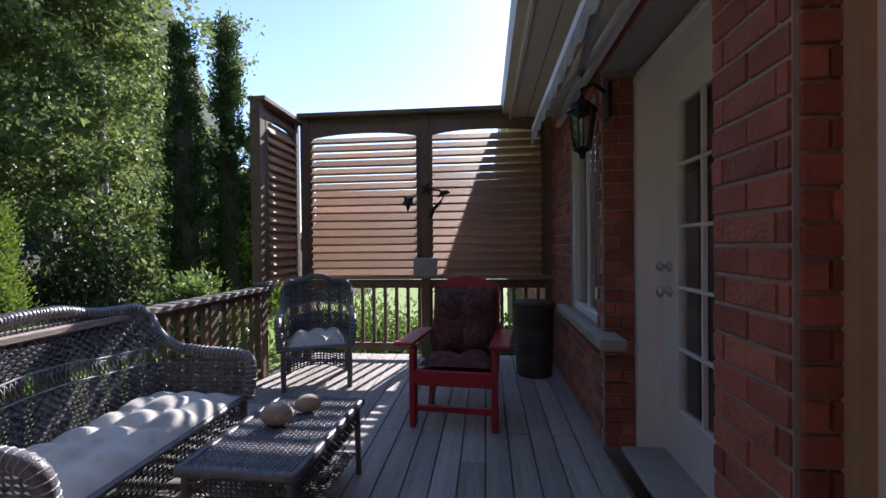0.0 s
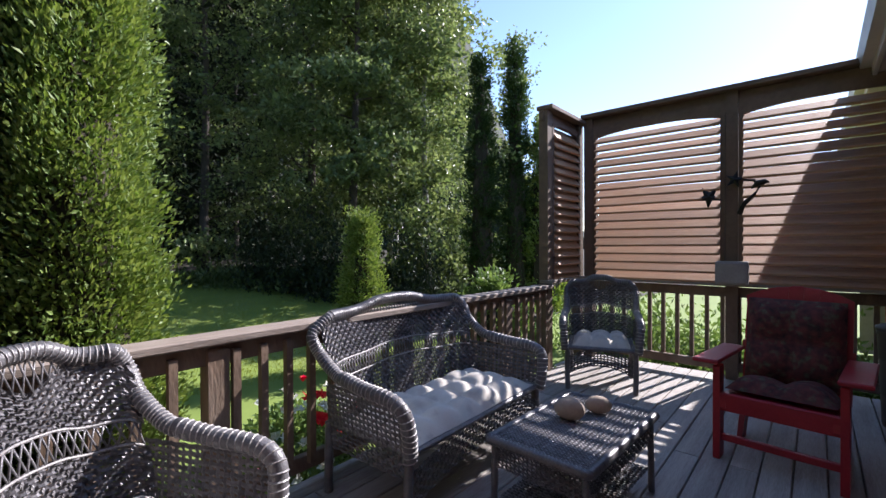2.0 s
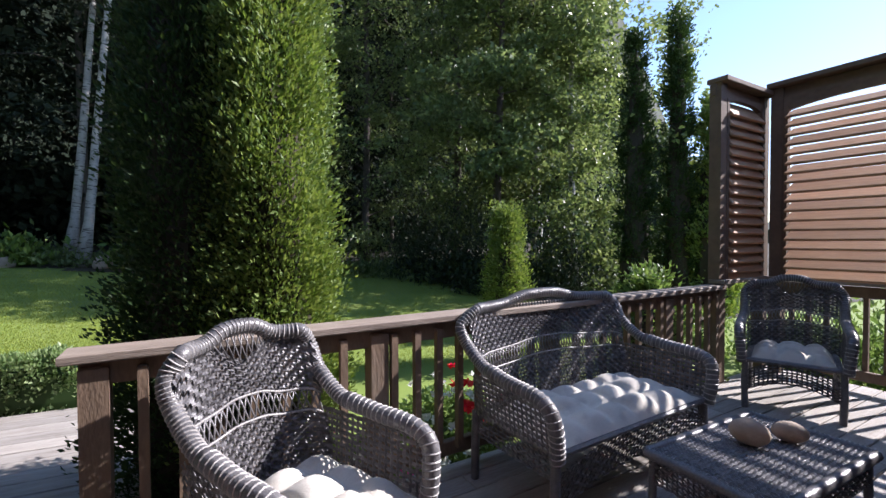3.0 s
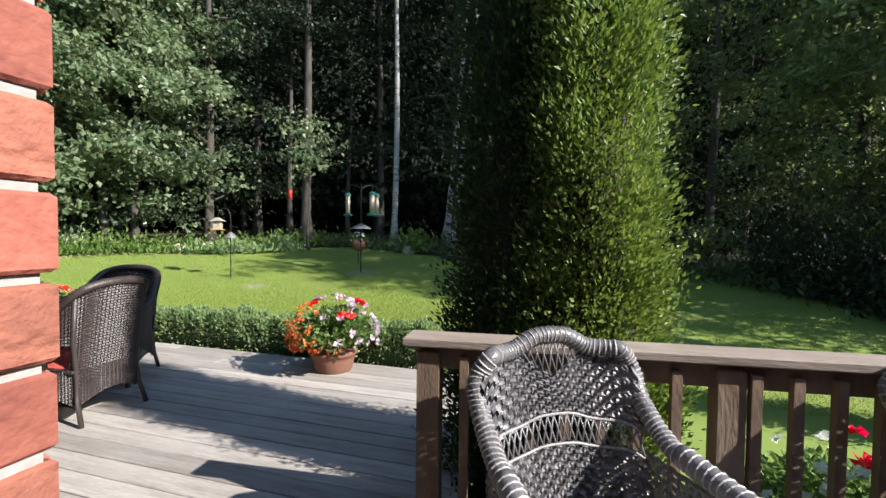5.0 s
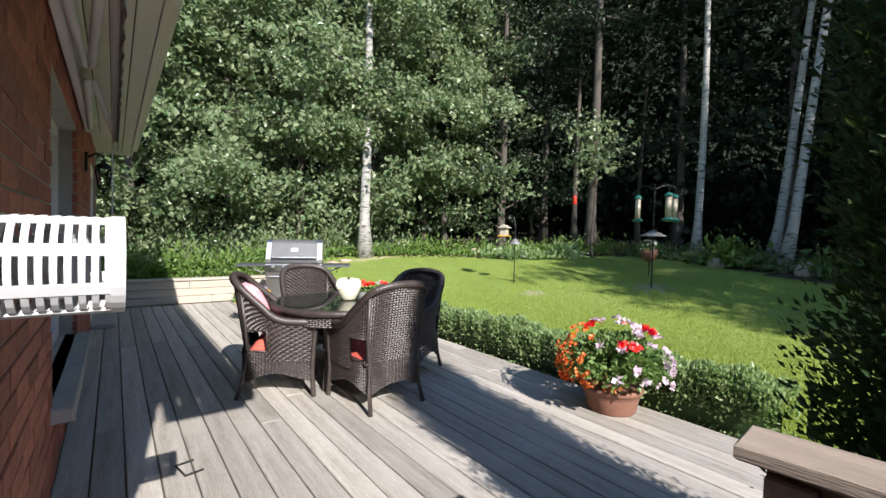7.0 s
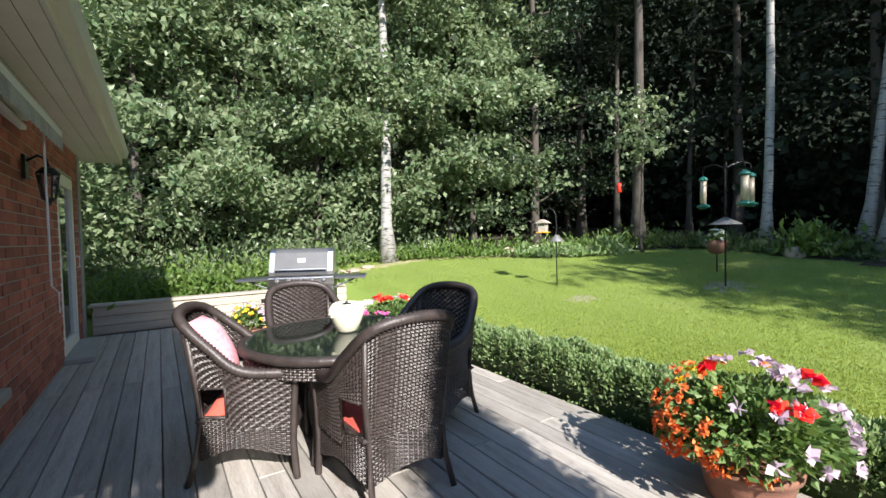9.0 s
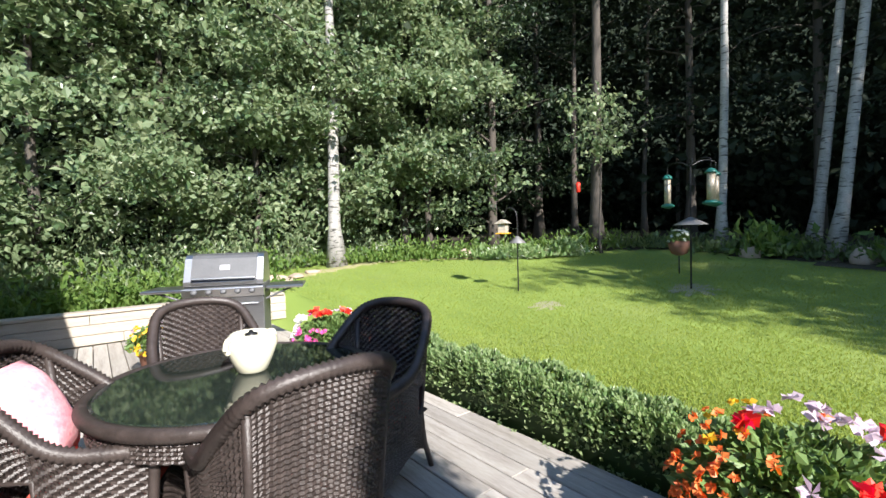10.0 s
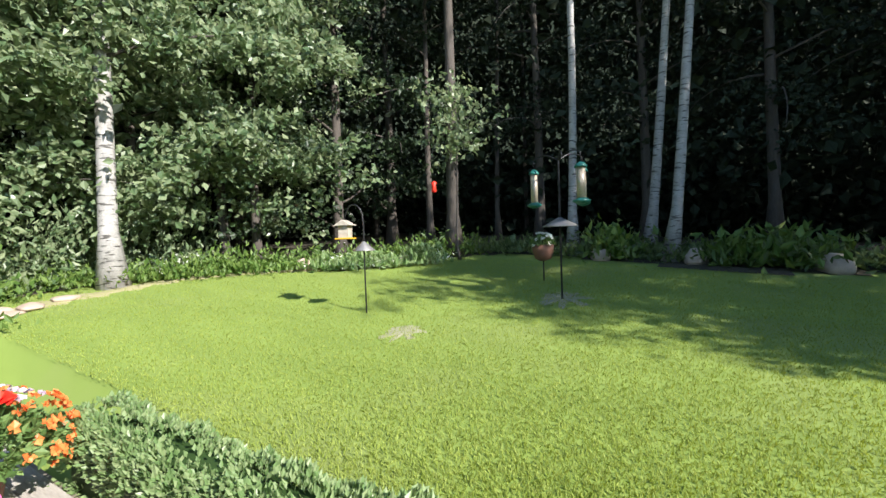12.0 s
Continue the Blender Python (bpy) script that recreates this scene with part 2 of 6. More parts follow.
# ---- mesh building ----
class Geo:
    """Vertices and faces of one mesh."""

    def __init__(self):
        self.v, self.f = [], []
        self.woven = False

    def add(self, vs, fs):
        k = len(self.v)
        self.v += [tuple(p) for p in vs]
        self.f += [tuple(i + k for i in q) for q in fs]
        return self

    def box(self, c, s, m=None, ch=0.0):
        """A box with its long edges chamfered by ch."""
        x, y, z = s[0] / 2, s[1] / 2, s[2] / 2
        if ch <= 0:
            vs = [(a * x, b * y, d * z) for d in (-1, 1) for a, b in ((-1, -1), (1, -1), (1, 1), (-1, 1))]
            fs = [(3, 2, 1, 0), (4, 5, 6, 7), (0, 1, 5, 4), (1, 2, 6, 5), (2, 3, 7, 6), (3, 0, 4, 7)]
        else:
            vs, fs = [], []
            for d, k in ((-z, ch), (-z + ch, 0), (z - ch, 0), (z, ch)):
                for a, b in ((-1, -1), (1, -1), (1, 1), (-1, 1)):
                    vs.append((a * (x - k), b * (y - k), d))
            fs.append((3, 2, 1, 0))
            fs.append((12, 13, 14, 15))
            for r in range(3):
                for i in range(4):
                    j = (i + 1) % 4
                    fs.append((r * 4 + i, r * 4 + j, r * 4 + 4 + j, r * 4 + 4 + i))
        t = Matrix.Translation(c) @ m if m else Matrix.Translation(c)
        return self.add([t @ Vector(p) for p in vs], fs)

    def tube(self, path, r, n=8, cap=True):
        """A round bar along a path; r is one radius or one for each point."""
        path = [Vector(p) for p in path]
        rs = r if isinstance(r, (list, tuple)) else [r] * len(path)
        vs, fs = [], []
        ref = Vector((0, 0, 1))
        for i, p in enumerate(path):
            d = (path[min(i + 1, len(path) - 1)] - path[max(i - 1, 0)]).normalized()
            a = d.cross(ref)
            if a.length < 0.15:
                a = d.cross(Vector((1, 0, 0)))
            a.normalize()
            b = d.cross(a)
            for k in range(n):
                w = 2 * math.pi * k / n
                vs.append(p + (a * math.cos(w) + b * math.sin(w)) * rs[i])
        for i in range(len(path) - 1):
            for k in range(n):
                j = (k + 1) % n
                fs.append((i * n + k, i * n + j, (i + 1) * n + j, (i + 1) * n + k))
        if cap:
            fs.append(tuple(range(n))[::-1])
            fs.append(tuple((len(path) - 1) * n + k for k in range(n)))
        return self.add(vs, fs)

    def lathe(self, prof, n=24, c=(0, 0, 0)):
        """A turned shape from (radius, height) pairs."""
        vs = [(c[0] + r * math.cos(2 * math.pi * k / n), c[1] + r * math.sin(2 * math.pi * k / n), c[2] + h) for r, h in prof for k in range(n)]
        fs = []
        for i in range(len(prof) - 1):
            for k in range(n):
                j = (k + 1) % n
                fs.append((i * n + k, i * n + j, (i + 1) * n + j, (i + 1) * n + k))
        fs.append(tuple(range(n))[::-1])
        fs.append(tuple((len(prof) - 1) * n + k for k in range(n)))
        return self.add(vs, fs)

    def grid(self, fn, nu, nv):
        vs = [fn(i / nu, j / nv) for j in range(nv + 1) for i in range(nu + 1)]
        fs = [(j * (nu + 1) + i, j * (nu + 1) + i + 1, (j + 1) * (nu + 1) + i + 1, (j + 1) * (nu + 1) + i) for j in range(nv) for i in range(nu)]
        return self.add(vs, fs)

    def weave(self, fn, nu, nv, wu=0.6, wv=0.6, amp=0.004):
        """A woven sheet over the surface fn(u, v): strands both ways, over and under."""
        def frame_at(u, v):
            p = Vector(fn(u, v))
            e = 1e-3
            du = (Vector(fn(min(u + e, 1), v)) - Vector(fn(max(u - e, 0), v))) / (min(u + e, 1) - max(u - e, 0))
            dv = (Vector(fn(u, min(v + e, 1))) - Vector(fn(u, max(v - e, 0)))) / (min(v + e, 1) - max(v - e, 0))
            nn = du.cross(dv)
            nn = nn.normalized() if nn.length > 1e-9 else Vector((0, 0, 1))
            return p, du, dv, nn
        self.woven = True
        pts = [[frame_at(i / nu, j / nv) for i in range(nu + 1)] for j in range(nv + 1)]

        def strand(row, across, half, first):
            vs, fs = [], []
            for i, (p, du, dv, nn) in enumerate(row):
                s = amp if (i + first) % 2 else -amp
                w = (dv if across else du) * half
                vs += [p + nn * s - w, p + nn * (s + amp * 0.9), p + nn * s + w]
            for i in range(len(row) - 1):
                k = i * 3
                fs += [(k, k + 3, k + 4, k + 1), (k + 1, k + 4, k + 5, k + 2)]
            self.add(vs, fs)
        for j in range(nv + 1):
            strand(pts[j], True, wv / nv / 2, j)
        for i in range(nu + 1):
            strand([pts[j][i] for j in range(nv + 1)], False, wu / nu / 2, i + 1)
        return self

    def leaves(self, pts, dirs, size, width=0.55, fold=0.18):
        """Leaves, each a folded diamond: numpy arrays of places and of pointing directions."""
        n = len(pts)
        d = dirs / np.maximum(np.linalg.norm(dirs, axis=1, keepdims=True), 1e-6)
        ran = np.random.normal(size=(n, 3))
        s = np.cross(d, ran)
        s /= np.maximum(np.linalg.norm(s, axis=1, keepdims=True), 1e-6)
        up = np.cross(s, d)
        L = (np.random.uniform(0.65, 1.25, n) * size)[:, None]
        a = pts
        tip = pts + d * L
        mid = pts + d * L * 0.45
        l1 = mid + s * L * width * 0.5 + up * L * fold
        l2 = mid - s * L * width * 0.5 + up * L * fold
        vs = np.stack([a, l1, tip, l2], 1).reshape(-1, 3)
        k = len(self.v)
        self.v += [tuple(p) for p in vs.tolist()]
        self.f += [q for i in range(k, k + 4 * n, 4) for q in ((i, i + 1, i + 2), (i, i + 2, i + 3))]
        return self


def part(name, g, material, parent=None, label="", smooth=False, m=None):
    """Links one mesh under a thing (or at top level)."""
    me = bpy.data.meshes.new(name)
    vs = g.v if m is None else [tuple(m @ Vector(p)) for p in g.v]
    me.from_pydata(vs, [], g.f)
    me.materials.append(material)
    if smooth:
        me.polygons.foreach_set("use_smooth", [True] * len(me.polygons))
    ob = new(name, me)
    if parent:
        ob.parent = parent
    if label:
        tagged(ob, label)
    if g.woven:
        ob["kind"] = "stuff"
    return ob


def thing(name, label, category, m=None, group="", kind=""):
    ob = new(name)
    ob.empty_display_size = 0.1
    tagged(ob, label, category, group, kind)
    if m is not None:
        ob.matrix_world = m
    return ob


def structure(name, g, material, label="", m=None, smooth=False):
    return tagged(part(name, g, material, None, "", smooth, m), label, kind="structure")


NORTH = Matrix.Rotation(radians(5.5), 4, "Z")   # the sitting deck and its house wall are turned by this


def at(u, v, z=0.0, turn=0.0):
    """A pose on the sitting deck."""
    return NORTH @ pose(u, v, z, 0, 0, turn)


def ground_z(x, y):
    """The lawn rises to the west and south, and stays below the decks."""
    if x > -4.75 and -9.0 < y < 5.6:
        return -0.26 - 0.2 * min(1, max(0, (x + 4.75) / 0.5)) if y < 0 else -0.50 + 0.072 * max(2, -x) - 0.0825 * min(1, y)
    yy = max(min(-y, 14.0), -1.5)
    xx = max(min(-x, 17.0), 2.0)
    return -0.50 + 0.072 * xx + 0.055 * yy + 0.03 * math.sin(x * 0.7) * math.cos(y * 0.6)

# ---- ground ----
g = Geo()
xs = [-400, -120, -60, -40, -30] + [-24 + 0.6 * i for i in range(48)] + [6, 20, 60, 200, 400]
ys = [-400, -120, -60, -40] + [-26 + 0.8 * i for i in range(60)] + [26, 40, 80, 200, 400]
nx = len(xs)
vs = [(x, y, ground_z(x, y) if x < 0 else min(ground_z(x, y), -0.2)) for y in ys for x in xs]
fs = [(j * nx + i, j * nx + i + 1, (j + 1) * nx + i + 1, (j + 1) * nx + i) for j in range(len(ys) - 1) for i in range(nx - 1)]
g.add(vs, fs)
ground = structure("ground", g, GRASS, "mown green lawn with bare worn patches", smooth=True)


def in_woods(x, y):
    """Past the lawn's curved edge."""
    edge = -12.6 - 0.6 * math.sin(y * 0.6) + max(0.0, (-y - 6.0)) * 0.72
    return x < edge or y < -11.6 - 0.4 * math.sin(x) or (y > 5.5 and x < -5 - 0.0 * y)


g = Geo()
for i in range(70):
    for j in range(90):
        x, y = -26 + i * 0.42, -26 + j * 0.5
        if x > 1:
            continue
        if all(in_woods(x + a, y + b) for a in (0, 0.42) for b in (0, 0.5)):
            q = [(x, y), (x + 0.42, y), (x + 0.42, y + 0.5), (x, y + 0.5)]
            g.add([(a, b, ground_z(a, b) + 0.012) for a, b in q], [(0, 1, 2, 3)])
for x0, x1, y0, y1 in ((-90, -25.8, -90, 90), (-26, 60, -90, -25.8), (-26, -5.2, 18.8, 90)):
    for i in range(8):
        for j in range(8):
            a, b = x0 + (x1 - x0) * i / 8, x0 + (x1 - x0) * (i + 1) / 8
            c, d = y0 + (y1 - y0) * j / 8, y0 + (y1 - y0) * (j + 1) / 8
            g.add([(p, q, ground_z(p, q) + 0.05) for p, q in ((a, c), (b, c), (b, d), (a, d))], [(0, 1, 2, 3)])
structure("ground_woods", g, SOIL, "dark leaf-littered forest floor under the trees")

# ---- house ----
WU = 0.75          # brick face of the sitting-deck wall
SX, SY = -0.618, -0.378   # corner of the projecting part
H = 2.62
EY = 0.19         # end of the dining-side eave


def brick_face(wall, name, origin, along, out, length, height, openings, near=None, course=0.0855, bl=0.232, joint=0.0105):
    """Bricks in running bond on a face. origin: foot; along, out: unit vectors. near: stretch whose bricks are objects."""
    along, out = Vector(along), Vector(out)
    turn = math.atan2(along.y, along.x)
    rest = Geo()
    unit = Geo().box((0, 0, 0), (bl - joint, 0.03, course - joint), None, 0.004)
    me = bpy.data.meshes.new("brick")
    me.from_pydata(unit.v, [], unit.f)
    me.materials.append(BRICK)
    count = 0
    for r in range(int(height / course)):
        z = (r + 0.5) * course + 0.017
        s = -bl / 2 * (r % 2)
        while s < length:
            a, b = max(s, 0), min(s + bl, length)
            s += bl
            pieces = [(a, b)]
            for o0, o1, z0, z1 in openings:
                if z0 - course * 0.4 < z < z1 + course * 0.4:
                    nxt = []
                    for p0, p1 in pieces:
                        if p1 <= o0 or p0 >= o1:
                            nxt.append((p0, p1))
                        else:
                            if p0 < o0:
                                nxt.append((p0, o0))
                            if p1 > o1:
                                nxt.append((o1, p1))
                    pieces = nxt
            for p0, p1 in pieces:
                w = p1 - p0 - joint
                if w < 0.03:
                    continue
                c = Vector(origin) + along * ((p0 + p1) / 2) + out * (0.001 + random.uniform(-0.002, 0.003)) + Vector((0, 0, z))
                tw = turn + random.uniform(-0.008, 0.008)
                if near and near[0] <= (p0 + p1) / 2 <= near[1] and abs(w - (bl - joint)) < 0.004 and count < 280:
                    ob = new("brick", me)
                    ob.parent = wall
                    ob.matrix_basis = Matrix.Translation(c) @ Matrix.Rotation(tw, 4, "Z")
                    count += 1
                else:
                    rest.box(c, (w, 0.03, course - joint), Matrix.Rotation(tw, 4, "Z"), 0.004)
    ob = part("brick_courses", rest, BRICKJ, wall)
    ob["kind"] = "stuff"
    return ob


def panel_wall(g, origin, along, out, length, height, openings, thick, z0=-0.4):
    """The mortar-coloured body of a wall, in blocks round its openings."""
    along, out = Vector(along), Vector(out)
    turn = Matrix.Rotation(math.atan2(along.y, along.x), 4, "Z")
    cuts = sorted({0, length, *[o[0] for o in openings], *[o[1] for o in openings]})
    for a, b in zip(cuts, cuts[1:]):
        bars = [(z0, height)]
        for o0, o1, za, zb in openings:
            if o0 <= a and b <= o1:
                bars = [q for lo, hi in bars for q in ((lo, min(hi, za)), (max(lo, zb), hi)) if q[1] - q[0] > 0.01]
        for lo, hi in bars:
            c = Vector(origin) + along * ((a + b) / 2) - out * (thick / 2 - 0.009) + Vector((0, 0, (lo + hi) / 2))
            g.box(c, (b - a, thick, hi - lo), turn)


U, V = NORTH.to_3x3() @ Vector((1, 0, 0)), NORTH.to_3x3() @ Vector((0, 1, 0))

# sitting-deck wall: runs along v at u = WU
N0, N1 = -0.62, 9.0
n_open = [(-0.25 - N0, 1.19 - N0, -0.4, 2.24), (1.53 - N0, 2.82 - N0, -0.4, 2.24), (2.93 - N0, 3.78 - N0, 0.70, 2.08)]
wall_n = Geo()
panel_wall(wall_n, NORTH @ Vector((WU, N0, 0)), V, -U, N1 - N0, H, n_open, 0.34)
wall_north = structure("wall_north", wall_n, MORTAR, "red brick house wall with white framed glass doors and a window")
brick_face(wall_north, "north", NORTH @ Vector((WU, N0, 0)), V, -U, N1 - N0, H, n_open, (0.5 - N0, 4.4 - N0))
# brick reveals of the door openings
for v0, s in ((2.82, -1), (1.53, 1), (1.19, -1)):
    g = Geo()
    for r in range(int(2.24 / 0.079)):
        off = 0.0 if r % 2 else 0.035
        for a, b in ((0.004, 0.09 - off), (0.1 - off, 0.17)):
            if v0 == 1.19 and b > 0.1:
                b = 0.1
            if b - a > 0.02:
                g.box(NORTH @ Vector((WU + (a + b) / 2, v0 + s * 0.004, (r + 0.5) * 0.079)), (b - a, 0.02, 0.068), NORTH, 0.003)
    ob = part("reveal_bricks", g, BRICKJ, wall_north)
    ob["kind"] = "stuff"
# short wall facing the sun, and the dining-deck wall
wall_w = Geo()
panel_wall(wall_w, (SX + 1.74, SY, 0), (-1, 0, 0), (0, 1, 0), 1.74, H, [], 0.3)
wall_return = structure("wall_return", wall_w, MORTAR, "short sunlit red brick wall at the house corner")
brick_face(wall_return, "return", (SX + 1.725, SY, 0), (-1, 0, 0), (0, 1, 0), 1.74, H, [], (0, 3))
S_LEN = 8.27
s_open = [(2.55, 4.35, 0.42, 2.05), (6.86, 7.95, 0.0, 2.12)]
wall_s = Geo()
panel_wall(wall_s, (SX, SY - 0.016, 0), (0, -1, 0), (-1, 0, 0), S_LEN, H, s_open, 0.3)
wall_south = structure("wall_south", wall_s, MORTAR, "red brick house wall beside the dining deck, in shade")
brick_face(wall_south, "south", (SX, SY, 0), (0, -1, 0), (-1, 0, 0), S_LEN, H, s_open, (0.0, 2.4))
# the rest of the house, out of sight
g = Geo()
g.box((2.5, SY - S_LEN - 0.1, 1.1), (6.3, 0.2, 3.0))
g.box((5.6, 0, 1.1), (0.2, 17.0, 3.0))
g.box((2.6, 9.2, 1.1), (6.0, 0.2, 3.0))
structure("wall_back", g, MORTAR, "plain rear house walls")
g = Geo()
g.box((2.9, -4.4, -0.05), (5.2, 8.0, 0.1))
g.box((3.2, 4.5, -0.05), (4.4, 9.0, 0.1))
structure("floor_indoor", g, ROOMW, "dim indoor floor")
g = Geo()
g.box((2.6, -4.4, 2.56), (5.8, 8.2, 0.06))
g.box((3.1, 4.6, 2.56), (4.6, 9.2, 0.06))
structure("ceiling", g, ROOMW, "plain indoor ceiling")
g = Geo()
g.box((2.9, -4.4, 1.25), (0.1, 8.0, 2.5))
g.box((3.0, 4.5, 1.25), (0.1, 9.0, 2.5))
structure("wall_indoor", g, ROOMW, "dim inner room wall")

# roof: eaves with fascia and soffit, slopes up to a ridge
EN, ES = 0.32, -1.10
roof = thing("house_roof", "low dark shingled house roof with cream soffits and fascia", "roof", kind="structure")
g = Geo()
a, b, c, d = NORTH @ Vector((EN, -0.7, 2.70)), NORTH @ Vector((EN, 9.4, 2.70)), Vector((4.2, 9.4, 4.1)), Vector((4.2, -0.7, 4.1))
g.add([a, b, c, d, a + Vector((0, 0, 0.03)), b + Vector((0, 0, 0.03)), c + Vector((0, 0, 0.03)), d + Vector((0, 0, 0.03))], [(3, 2, 1, 0), (4, 5, 6, 7), (0, 1, 5, 4), (1, 2, 6, 5), (3, 0, 4, 7), (2, 3, 7, 6)])
g.add([(ES, EY, 2.66), (ES, -9.2, 2.66), (4.2, -9.2, 4.6), (4.2, EY, 4.6), (ES, EY, 2.70), (ES, -9.2, 2.70), (4.2, -9.2, 4.64), (4.2, EY, 4.64)], [(0, 1, 2, 3), (7, 6, 5, 4), (0, 4, 5, 1), (1, 5, 6, 2), (3, 7, 4, 0), (2, 6, 7, 3)])
g.add([(4.2, -9, 4.64), (4.2, 9.4, 4.1), (7, 9.4, 2.6), (7, -9, 2.6)], [(0, 1, 2, 3)])
g.add([(ES + 0.05, SY - 0.02, 2.67), (4.2, SY - 0.02, 4.58), (4.2, SY - 0.02, 2.5), (ES + 0.05, SY - 0.02, 2.5)], [(0, 1, 2, 3)])
part("shingles", g, SHINGLE, roof)
g = Geo().box(NORTH @ Vector((EN, 4.35, 2.62)), (0.03, 10.1, 0.17), NORTH, 0.004)
g.box((ES, (EY - 9.2) / 2, 2.58), (0.03, 9.2 + EY, 0.17), None, 0.004)
g.box(((ES + SX) / 2, EY - 0.016, 2.58), (SX - ES, 0.03, 0.17), None, 0.004)
g.box(((ES + SX) / 2, -9.185, 2.58), (SX - ES, 0.03, 0.17), None, 0.004)
part("fascia", g, CREAM, roof, "cream painted fascia boards")
g = Geo()
for i in range(3):
    g.box(NORTH @ Vector((EN + 0.09 + i * 0.15, 4.35, 2.56)), (0.144, 10.1, 0.012), NORTH, 0.003)
for i in range(4):
    g.box((ES + 0.075 + i * 0.118, (EY - 9.2) / 2, 2.51), (0.112, 9.1 + EY, 0.012), None, 0.003)
part("soffit", g, CREAM, roof, "cream ribbed soffit panels")
g = Geo()
for k, (m, x, z, y0, y1) in enumerate(((NORTH, EN - 0.05, 2.66, -0.7, 9.4), (Matrix.Identity(4), ES - 0.05, 2.63, -9.2, EY))):
    prof = [(0.04, 0.05), (0.04, -0.05), (-0.03, -0.05), (-0.055, 0.045), (-0.045, 0.05), (-0.02, -0.035), (0.03, -0.035), (0.03, 0.05)]
    vs = [m @ Vector((x + px, y, z + pz)) for y in (y0, y1) for px, pz in prof]
    g.add(vs, [(i, (i + 1) % 8, 8 + (i + 1) % 8, 8 + i) for i in range(8)])
part("gutter", g, CREAM, roof, "cream rain gutter")


# ---- doors and windows ----
def framed(name, label, m, w, h, bars, glazed=True, fr=0.09, depth=0.1, bottom=0.09, kind="structure", leaf=WHITE):
    """A frame with a glazed or solid panel, in the plane x = 0, from y = 0 to w; outside is towards -x."""
    t = thing(name, label, "door" if "door" in name else "window", m, kind=kind)
    g = Geo()
    for c, s in (((0, fr / 2, h / 2), (depth, fr, h)), ((0, w - fr / 2, h / 2), (depth, fr, h)), ((0, w / 2, h - fr / 2), (depth, w - 2 * fr, fr)), ((0, w / 2, bottom / 2), (depth, w - 2 * fr, bottom))):
        g.box(c, s, None, 0.006)
    part("frame", g, leaf, t)
    if glazed:
        rows, cols = bars
        ww, hh = w - 2 * fr, h - fr - bottom
        g = Geo()
        for i in range(1, cols):
            g.box((-0.012, fr + ww * i / cols, bottom + hh / 2), (0.022, 0.018, hh), None, 0.003)
        for j in range(1, rows):
            g.box((-0.012, w / 2, bottom + hh * j / rows), (0.024, ww, 0.018), None, 0.003)
        if rows > 1 or cols > 1:
            part("muntins", g, leaf, t)
        p = part("pane", Geo().box((0.006, w / 2, bottom + hh / 2), (0.006, ww + 0.004, hh + 0.004)), GLASS, t)
        p.visible_shadow = False
    return t


# glazed garden door, set back in its opening
g = Geo()
g.box((1.02, 2.785, 1.1), (0.19, 0.045, 2.2), None, 0.004)
g.box((1.02, 1.565, 1.1), (0.19, 0.045, 2.2), None, 0.004)
g.box((1.02, 2.175, 2.185), (0.19, 1.18, 0.05), None, 0.004)
structure("trim_garden_door", g, WHITE, "white painted door jambs and head", NORTH)
door = framed("door_1", "closed white garden door with fifteen small panes", at(1.09, 1.59, 0.03), 1.17, 2.13, (5, 3), True, 0.20, 0.045, 0.30)
for z, s in ((0.92, 0.03), (1.06, 0.026)):
    k = Geo().lathe([(0.03, 0), (0.03, 0.006), (0.012, 0.01), (0.012, 0.03), (s, 0.045), (s, 0.06), (0.012, 0.07)], 16)
    part("door_knob" if z < 1 else "deadbolt", k, STEEL, door, "worn brass-coloured metal", True, pose(-0.03, 1.06, z, 0, -90, 0))
structure("trim_threshold", Geo().box((0.98, 2.175, 0.015), (0.3, 1.2, 0.03), None, 0.005), SILL, "grey door threshold", NORTH)
# patio door beside it
g = Geo()
g.box((0.86, 1.16, 1.1), (0.05, 0.05, 2.2), None, 0.004)
structure("trim_patio_wood", g, mat("raw_wood_trim", (0.46, 0.33, 0.20), (0.36, 0.25, 0.15), 6, 0.7, 0.2, 40), "raw wood strip beside the patio door", NORTH)
framed("door_2", "closed white framed sliding patio door", at(0.92, -0.25, 0.02), 1.40, 2.2, (1, 1), True, 0.11, 0.10, 0.12)
# window of the sitting deck
framed("window_1", "white framed casement window with two sashes", at(0.80, 2.93, 0.70), 0.85, 1.38, (1, 2), True, 0.06, 0.08, 0.06)
structure("window_sill_1", Geo().box((0.74, 3.32, 0.66), (0.14, 1.46, 0.07), None, 0.008), SILL, "grey stone window sill", NORTH)
# dining-deck window and door
framed("window_2", "white framed window in the shaded brick wall", pose(SX + 0.14, SY - 4.35, 0.42), 1.80, 1.63, (1, 2), True, 0.08, 0.09, 0.08)
structure("window_sill_2", Geo().box((SX - 0.02, SY - 3.45, 0.385), (0.17, 1.95, 0.07), None, 0.008), SILL, "grey stone window sill")
d2 = framed("door_3", "white storm door with a tall pane", pose(SX + 0.02, SY - 7.95, 0.03), 1.09, 2.09, (1, 1), True, 0.13, 0.06, 0.16)
part("door_handle", Geo().tube([(-0.05, 0.09, 0.98), (-0.08, 0.09, 0.98), (-0.08, 0.09, 1.12), (-0.05, 0.09, 1.12)], 0.01), WHITE, d2)
structure("step_door_3", Geo().box((SX - 0.12, SY - 7.4, 0.03), (0.3, 1.25, 0.06), None, 0.008), SILL, "low grey door step")

